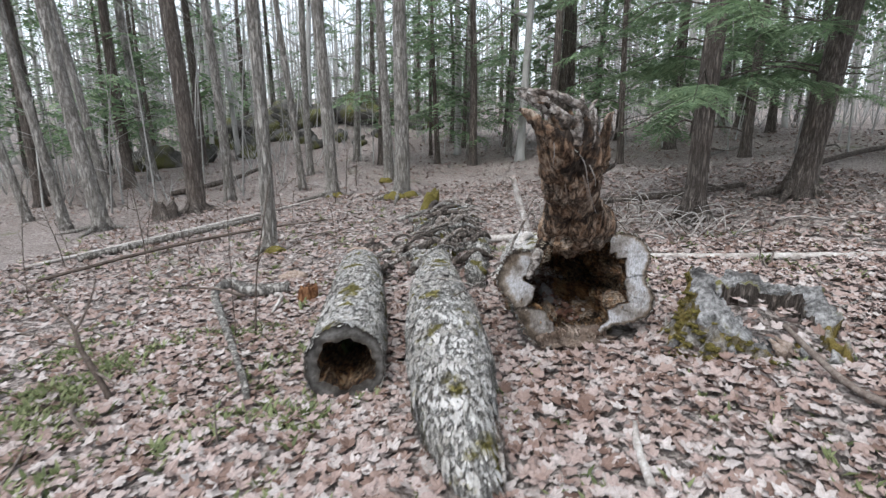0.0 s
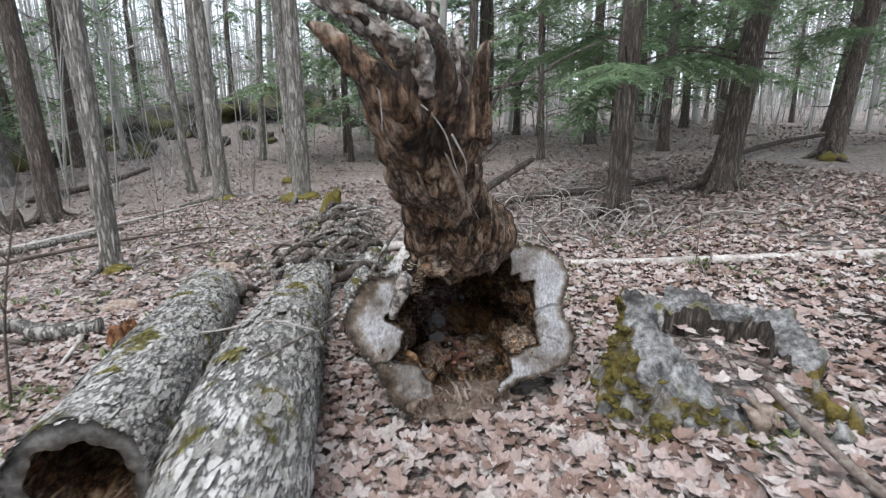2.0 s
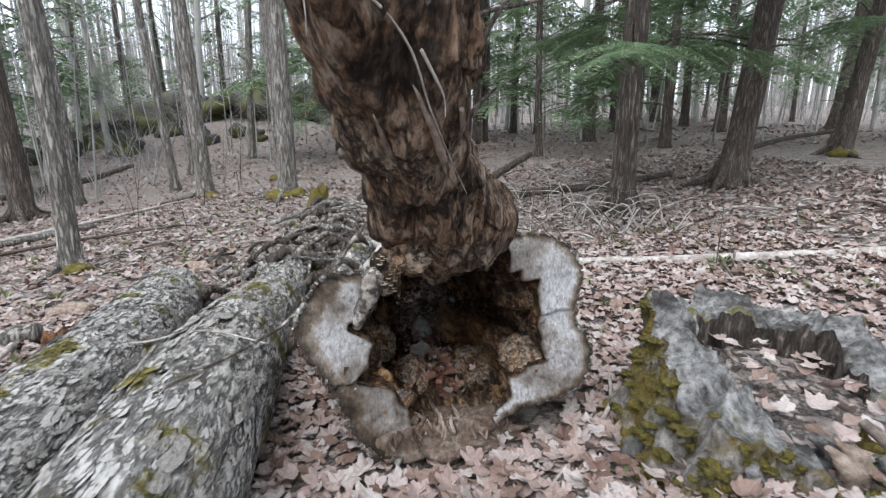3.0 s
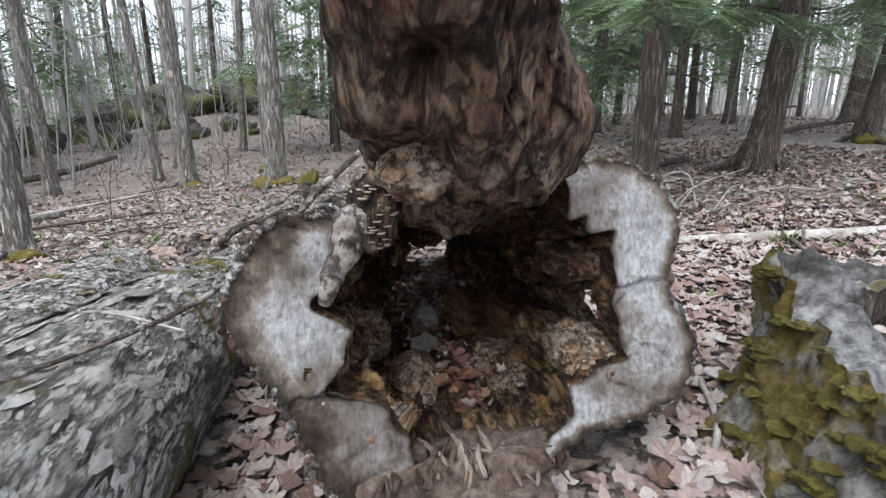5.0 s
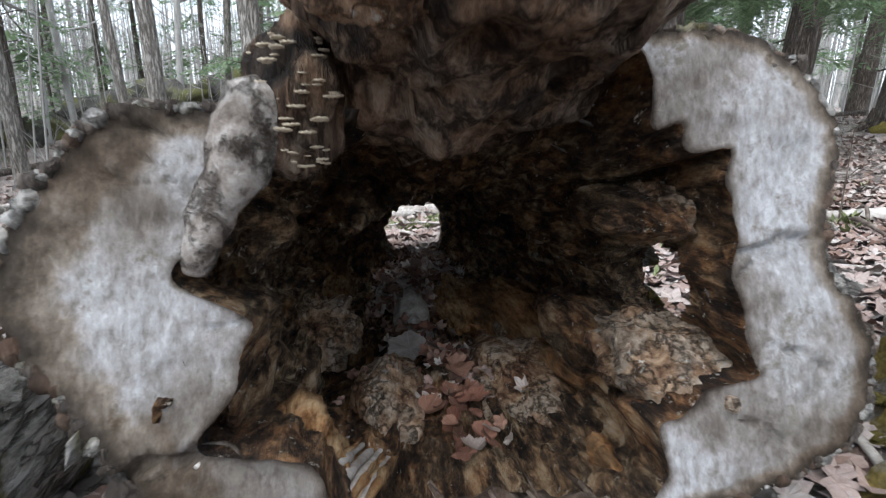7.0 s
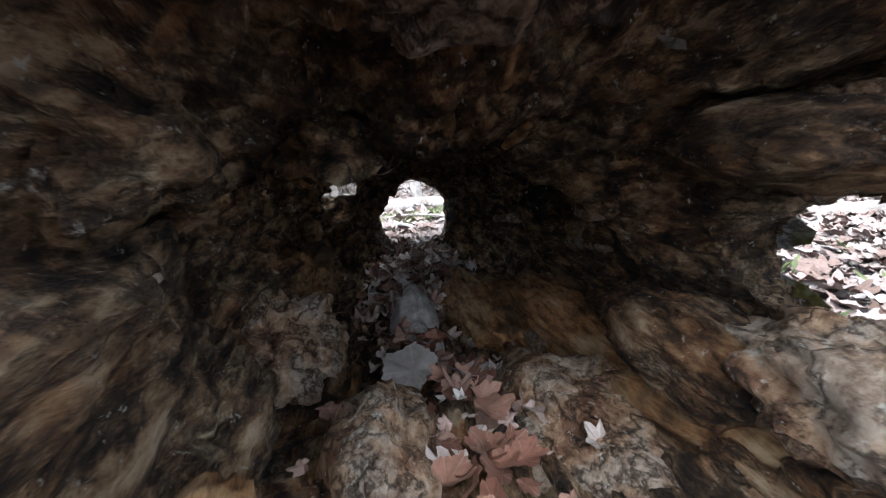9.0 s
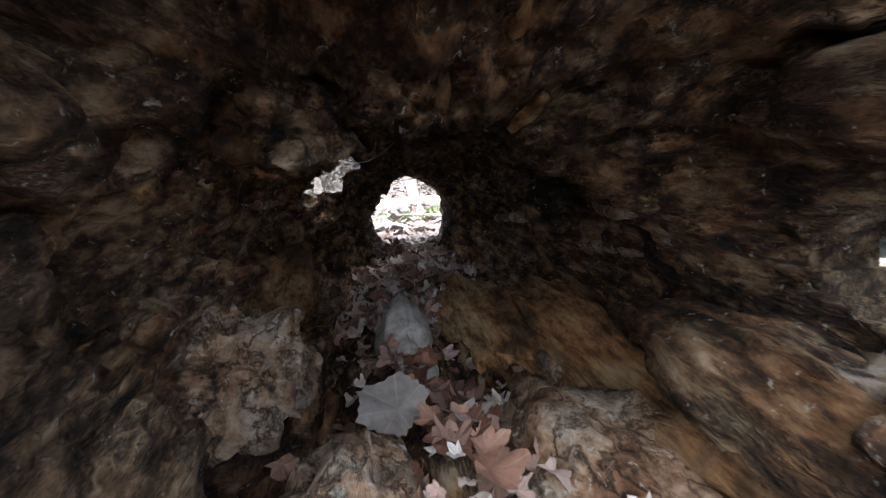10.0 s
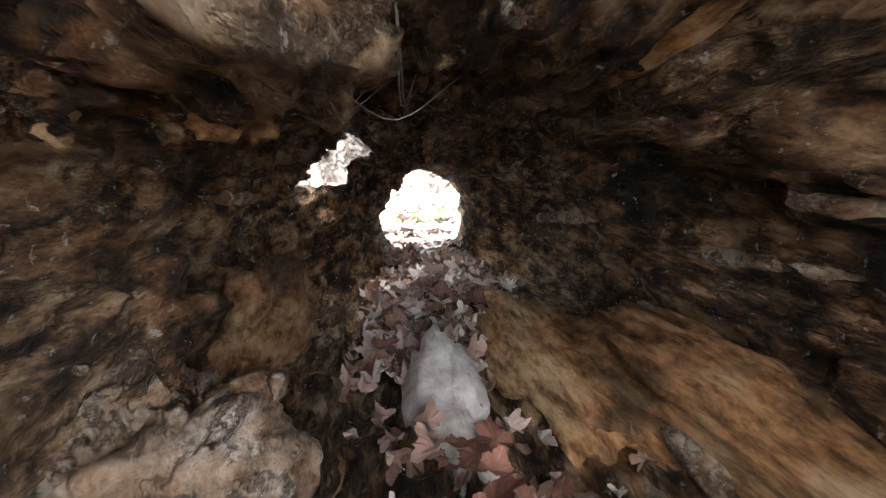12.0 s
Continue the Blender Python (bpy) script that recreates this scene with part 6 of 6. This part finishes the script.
for k in range(420):
    x, y = wood_rng.uniform(-32, 30), wood_rng.uniform(13.5, 46)
    if abs(x) < 6 and y < 18:
        continue
    z, h = gz(x, y), wood_rng.uniform(2.5, 7.0)
    lx, ly = wood_rng.uniform(-0.18, 0.18) * h, wood_rng.uniform(-0.1, 0.1) * h
    bushes.add(*tube([(x, y, z), (x + lx * 0.4, y + ly * 0.4, z + h * 0.5), (x + lx, y + ly, z + h)], [0.028, 0.02, 0.004], 4, cap=False))
    for t in range(9):
        s = wood_rng.uniform(0.2, 0.95)
        a, ln = wood_rng.uniform(0, 6.28), wood_rng.uniform(0.5, 1.5)
        bx, by, bz = x + lx * s * s, y + ly * s * s, z + h * s
        bushes.add(*tube([(bx, by, bz), (bx + 0.55 * ln * math.cos(a), by + 0.55 * ln * math.sin(a), bz + 0.2 * ln), (bx + ln * math.cos(a + 0.2), by + ln * math.sin(a + 0.2), bz + 0.55 * ln)], [0.010, 0.007, 0.002], 3, cap=False))
tagged(new("undergrowth", bushes.mesh("undergrowth", M_HAZEBARK)), "bare grey undergrowth twigs in the woods", "undergrowth", kind="stuff")


# ---------------------------------------------------------------- rocks on the bank
def rock(x, y, size, seed, label="dark mossy boulder on the wooded bank"):
    z = gz(x, y)
    ob = root("boulder", (x, y, z), label, "rock", "boulders on the bank")
    lump("stone", (x, y, z + size[2] * 0.45), size, M_ROCK, ob, "", seed, 0.45, seed, res=14)


for k, (x, y, w, h) in enumerate(((-5.2, 29.5, 2.6, 1.1), (-7.8, 29.0, 2.2, 0.9), (-10.2, 28.5, 2.0, 0.9), (-2.9, 29.8, 1.7, 1.2), (-12.2, 27.0, 1.4, 0.7), (-1.0, 28.5, 1.0, 0.6), (-9.0, 23.5, 0.9, 0.6), (-8.2, 26.0, 0.6, 0.4), (-6.0, 24.0, 0.45, 0.35), (-5.0, 25.0, 0.5, 0.35),
                                 (-4.0, 24.2, 0.4, 0.3), (-6.8, 25.2, 0.5, 0.4), (-10.6, 22.0, 0.9, 0.7), (-3.2, 25.5, 0.4, 0.3), (-11.5, 20.2, 1.0, 0.6))):
    rock(x, y, (w, w * 0.6, h), k + 2)


# ---------------------------------------------------------------- green sprouts
def sprouts(count, area, seed, scale=1.0):
    q = random.Random(seed)
    geo = Geo()
    made = 0
    while made < count:
        x, y = q.uniform(area[0], area[1]), q.uniform(area[2], area[3])
        if fbm(x * 1.6 + 3, y * 1.6, 7, 4) < -0.15 + 0.6 * q.random():
            continue
        made += 1
        z = gz(x, y)
        for b in range(q.randrange(3, 7)):
            a, ln = q.uniform(0, 6.28), q.uniform(0.04, 0.10) * scale
            w = ln * q.uniform(0.12, 0.22)
            cx, cy = x + q.uniform(-0.02, 0.02), y + q.uniform(-0.02, 0.02)
            dx, dy = math.cos(a), math.sin(a)
            up = q.uniform(0.5, 1.2)
            geo.add([(cx, cy, z), (cx + dx * ln * 0.4 - dy * w, cy + dy * ln * 0.4 + dx * w, z + ln * up * 0.6), (cx + dx * ln, cy + dy * ln, z + ln * up), (cx + dx * ln * 0.4 + dy * w, cy + dy * ln * 0.4 - dx * w, z + ln * up * 0.6)], [(0, 1, 2, 3)])
    return geo


tagged(new("green_sprouts", sprouts(1900, (-3.6, -0.7, 0.9, 4.4), 1, 0.75).mesh("green_sprouts", M_GREEN)), "fresh green spring sprouts among dead leaves", "sprouts", kind="stuff")
tagged(new("green_sprouts", sprouts(320, (-0.6, 2.9, 1.1, 2.9), 2, 0.6).mesh("green_sprouts", M_GREEN)), "sparse green sprouts among dead leaves", "sprouts", kind="stuff")
tagged(new("green_sprouts", sprouts(200, (1.3, 5.5, 3.9, 6.6), 3, 0.7).mesh("green_sprouts", M_GREEN)), "sparse green sprouts among dead leaves", "sprouts", kind="stuff")
tagged(new("green_sprouts", sprouts(200, (0.6, 2.2, 5.8, 6.7), 4, 0.7).mesh("green_sprouts", M_GREEN)), "green sprouts beyond the hollow log", "sprouts", kind="stuff")
tagged(new("green_sprouts", sprouts(260, (-8, -1, 4.5, 11), 5).mesh("green_sprouts", M_GREEN)), "sparse green sprouts among dead leaves", "sprouts", kind="stuff")


# ---------------------------------------------------------------- dead leaves
def leaf_shape(seed, fine):
    """A dried maple leaf: five pointed lobes, curled."""
    q = random.Random(seed)
    lobes = [(0, 1.0), (15, 0.80), (30, 0.62), (45, 0.80), (62, 0.95), (78, 0.72), (95, 0.58), (115, 0.68), (145, 0.5)] if fine else [(0, 1.0), (28, 0.6), (60, 0.95), (110, 0.6)]
    pts = [(a, r) for a, r in lobes] + [(180, 0.32)] + [(-a, r) for a, r in reversed(lobes[1:])]
    bend_x, bend_y, tw = q.uniform(-0.3, 0.8), q.uniform(-0.4, 0.6), q.uniform(-0.5, 0.5)

    def lift(x, y):
        return bend_x * x * x + bend_y * y * y + tw * x * y + 0.06 * math.sin(5 * x + seed) * math.sin(4 * y)
    out = [(0.0, 0.0, 0.0)]
    for a, r in pts:
        r *= q.uniform(0.85, 1.1)
        x, y = r * math.sin(radians(a)), r * math.cos(radians(a))
        out.append((x, y, lift(x, y) + q.uniform(-0.05, 0.09)))
    n = len(pts)
    return np.array(out), [(0, 1 + i, 1 + (i + 1) % n) for i in range(n)]


def fine_leaf(seed, curl=1.0, blunt=False):
    """A dried leaf seen close: rounded lobes with toothed edges, cupped and creased along the veins."""
    q = random.Random(seed)
    table = [(0, 1.0), (12, 0.84), (24, 0.68), (34, 0.62), (48, 0.82), (58, 0.93), (68, 0.80), (82, 0.58), (96, 0.56), (110, 0.64), (128, 0.56), (150, 0.46), (170, 0.40), (180, 0.30)]
    if blunt:
        table = [(0, 1.0), (15, 0.88), (30, 0.78), (45, 0.84), (60, 0.88), (75, 0.78), (95, 0.68), (115, 0.70), (140, 0.58), (165, 0.46), (180, 0.36)]
    n = 44
    bx, by, tw = q.uniform(-0.2, 0.7) * curl, q.uniform(-0.3, 0.5) * curl, q.uniform(-0.4, 0.4) * curl
    verts = [(0.0, 0.0, 0.0)]
    for ring in (0.5, 1.0):
        for i in range(n):
            deg = 360 * i / n - 180
            r = float(np.interp(abs(deg), [t[0] for t in table], [t[1] for t in table])) * ring
            if ring == 1.0:
                r *= 1 + (0.05 if i % 2 else -0.05) + q.uniform(-0.05, 0.05)
            a = radians(deg)
            x, y = r * math.sin(a), r * math.cos(a)
            vein = 0.07 * abs(math.sin(2.6 * a)) * ring
            verts.append((x, y, bx * x * x + by * y * y + tw * x * y + vein + 0.05 * curl * math.sin(6 * x + seed) * ring))
    faces = [(0, 1 + i, 1 + (i + 1) % n) for i in range(n)] + [(1 + i, 1 + n + i, 1 + n + (i + 1) % n, 1 + (i + 1) % n) for i in range(n)]
    return np.array(verts), faces


LEAVES = [leaf_shape(s, True) for s in range(10)]
SIMPLE = [leaf_shape(s, False) for s in range(6)]
leaf_rng = np.random.default_rng(3)


def turn_matrix(tilt):
    a, t, b = leaf_rng.uniform(0, 6.28), abs(leaf_rng.normal(0, tilt)), leaf_rng.uniform(0, 6.28)
    ca, sa, ct, st, cb, sb = math.cos(a), math.sin(a), math.cos(t), math.sin(t), math.cos(b), math.sin(b)
    ra = np.array([[ca, -sa, 0], [sa, ca, 0], [0, 0, 1]])
    rt = np.array([[1, 0, 0], [0, ct, -st], [0, st, ct]])
    rb = np.array([[cb, -sb, 0], [sb, cb, 0], [0, 0, 1]])
    return rb @ rt @ ra


def blocked(x, y):
    """True where a log or stump stands on the ground."""
    if 3.2 < y < 5.65 and abs(x - 0.97) < 0.40:
        return True
    if (x - 2.08) ** 2 + (y - 3.12) ** 2 < 0.46 ** 2:
        return True
    if 3.0 < y < 5.9 and abs(x + 0.64 + 0.13 * (y - 3)) < 0.2:
        return True
    return 2.2 < y < 6.0 and abs(x - 0.02) < 0.18


def litter(count, area, shapes, size, tilt, name, label):
    verts, faces, base = [], [], 0
    px = leaf_rng.uniform(area[0], area[1], count)
    py = leaf_rng.uniform(area[2], area[3], count)
    pz = ground_z(px, py)
    for x, y, z in zip(px, py, pz):
        if blocked(x, y):
            continue
        s, f = shapes[leaf_rng.integers(len(shapes))]
        k = leaf_rng.uniform(*size)
        v = (s * k) @ turn_matrix(tilt).T
        bumps = 0.035 * fbm(x * 0.9, y * 0.9, 0, 3)
        v = v + (x, y, z + bumps + leaf_rng.uniform(0.004, 0.035) - min(0, v[:, 2].min()) * 0.5)
        verts.append(v)
        faces += [(a + base, b + base, c + base) for a, b, c in f]
        base += len(s)
    geo = Geo()
    geo.v, geo.f = list(map(tuple, np.concatenate(verts))), faces
    return tagged(new(name, geo.mesh(name, M_LITTER, False)), label, "leaves", kind="stuff")


litter(23000, (-3.2, 4.4, 0.6, 6.2), LEAVES, (0.030, 0.060), 0.19, "leaf_litter", "thick litter of dead pinkish-tan maple leaves")
litter(12000, (-7.5, 9.0, 6.0, 13), SIMPLE, (0.04, 0.075), 0.25, "leaf_litter", "litter of dead maple leaves over the forest floor")
litter(5000, (-4.0, 5.0, -3.0, 0.6), SIMPLE, (0.04, 0.07), 0.25, "leaf_litter", "litter of dead maple leaves over the forest floor")
litter(3000, (-8.0, -3.0, 1.0, 6.5), SIMPLE, (0.04, 0.075), 0.25, "leaf_litter", "litter of dead maple leaves over the forest floor")
litter(2500, (4.2, 9.0, 2.0, 6.5), SIMPLE, (0.04, 0.075), 0.25, "leaf_litter", "litter of dead maple leaves over the forest floor")
litter(8000, (-14, 18, 12.5, 26), SIMPLE, (0.05, 0.09), 0.25, "leaf_litter", "litter of dead leaves in the far woods")


def leaf_mesh(s, f, material):
    me = bpy.data.meshes.new("leaf")
    me.from_pydata([tuple(p) for p in s], [], f)
    me.materials.append(material)
    me.polygons.foreach_set("use_smooth", [True] * len(me.polygons))
    return me


BROWN_MESHES = [leaf_mesh(*fine_leaf(s, 1.2, s % 2 == 0), M_BROWNLEAF) for s in range(10)]
LEAF_MESHES = [leaf_mesh(*fine_leaf(s + 20), M_LEAF) for s in range(10)]
PALE_MESH = leaf_mesh(*fine_leaf(41, 0.8, True), M_PALELEAF)


def lay_leaf(parent, at, size, tilt, mesh=None):
    ob = new("leaf", mesh or LEAF_MESHES[leaf_rng.integers(10)])
    ob.parent = parent
    m = Matrix(turn_matrix(tilt).tolist()).to_4x4()
    ob.matrix_basis = Matrix.Translation(Vector(at) - parent.location) @ m @ Matrix.Diagonal((size, size, size, 1))
    return ob


# the ones nearest the opening, each on its own
made = 0
while made < 280:
    x, y = leaf_rng.uniform(0.35, 1.75), leaf_rng.uniform(2.2, 3.15)
    if y > 3.05 and 0.5 < x < 1.4:
        continue
    lay_leaf(ground, (x, y, gz(x, y) + 0.035 * fbm(x * 0.9, y * 0.9, 0, 3) + leaf_rng.uniform(0.015, 0.045)), leaf_rng.uniform(0.04, 0.068), 0.35)
    made += 1
# leaves blown into the hollow and into the stump
cav = bpy.data.objects["cavity"]


def cavity_floor(x, y):
    """Height of the hollow's lower wall."""
    j = min(NV, max(0, round((y - 3.18) / LOG_END * NV)))
    i = min(range(NT // 2 + 20, NT - 20), key=lambda n: abs(INN[n, j][0] - x))
    return INN[i, j][2]


heap_geo = Geo()
for k in range(900):
    y = leaf_rng.uniform(4.32, 5.35) if k < 780 else leaf_rng.uniform(3.6, 4.4)
    wide = 0.19 - 0.07 * max(0, y - 4.6)
    x = 0.96 + 0.08 * (y - 4.2) + float(np.clip(leaf_rng.normal(0.0, 0.55 * wide), -wide, wide))
    lift = 0.055 * math.exp(-((y - 4.85) / 0.28) ** 2) * leaf_rng.random()
    sv, sf = LEAVES[leaf_rng.integers(10)]
    bent = sv * np.array([1, 1, 1.9]) * leaf_rng.uniform(0.013, 0.034)
    heap_geo.add([tuple(p) for p in bent @ turn_matrix(0.75).T + np.array([x, y, cavity_floor(x, y) + lift + leaf_rng.uniform(0.004, 0.03)])], sf)
tagged(part("leaf_mulch", heap_geo, M_HEAP, hollow_log, "mulch of curled dry leaf bits in the hollow", smooth=False), kind="stuff")
for k in range(130):
    y = leaf_rng.uniform(4.4, 5.1) if k < 60 else leaf_rng.uniform(3.45, 4.1)
    x = 0.945 + float(np.clip(leaf_rng.normal(0.01, 0.08 if k < 60 else 0.04), -0.12, 0.12))
    lift = 0.055 * math.exp(-((y - 4.85) / 0.28) ** 2) if k < 60 else 0.0
    lay_leaf(hollow_log, (x, y, cavity_floor(x, y) + lift + leaf_rng.uniform(0.015, 0.035)), leaf_rng.uniform(0.02, 0.045), 0.6, (LEAF_MESHES if k < 60 and k % 2 else BROWN_MESHES)[leaf_rng.integers(10)])
pale = new("leaf", PALE_MESH)
pale.parent = hollow_log
pale.matrix_basis = Matrix.Translation(Vector((0.878, 3.865, 0.045)) - hollow_log.location) @ Matrix.Rotation(0.45, 4, "X") @ Matrix.Rotation(0.9, 4, "Z") @ Matrix.Diagonal((0.064, 0.064, 0.064, 1))
stump_ob = bpy.data.objects["stump"]
for k in range(70):
    a, r = leaf_rng.uniform(0, 6.28), 0.40 * math.sqrt(leaf_rng.random())
    lay_leaf(stump_ob, (2.1 + r * math.cos(a), 3.15 + r * math.sin(a), 0.19 + leaf_rng.uniform(0, 0.03)), leaf_rng.uniform(0.04, 0.065), 0.35)
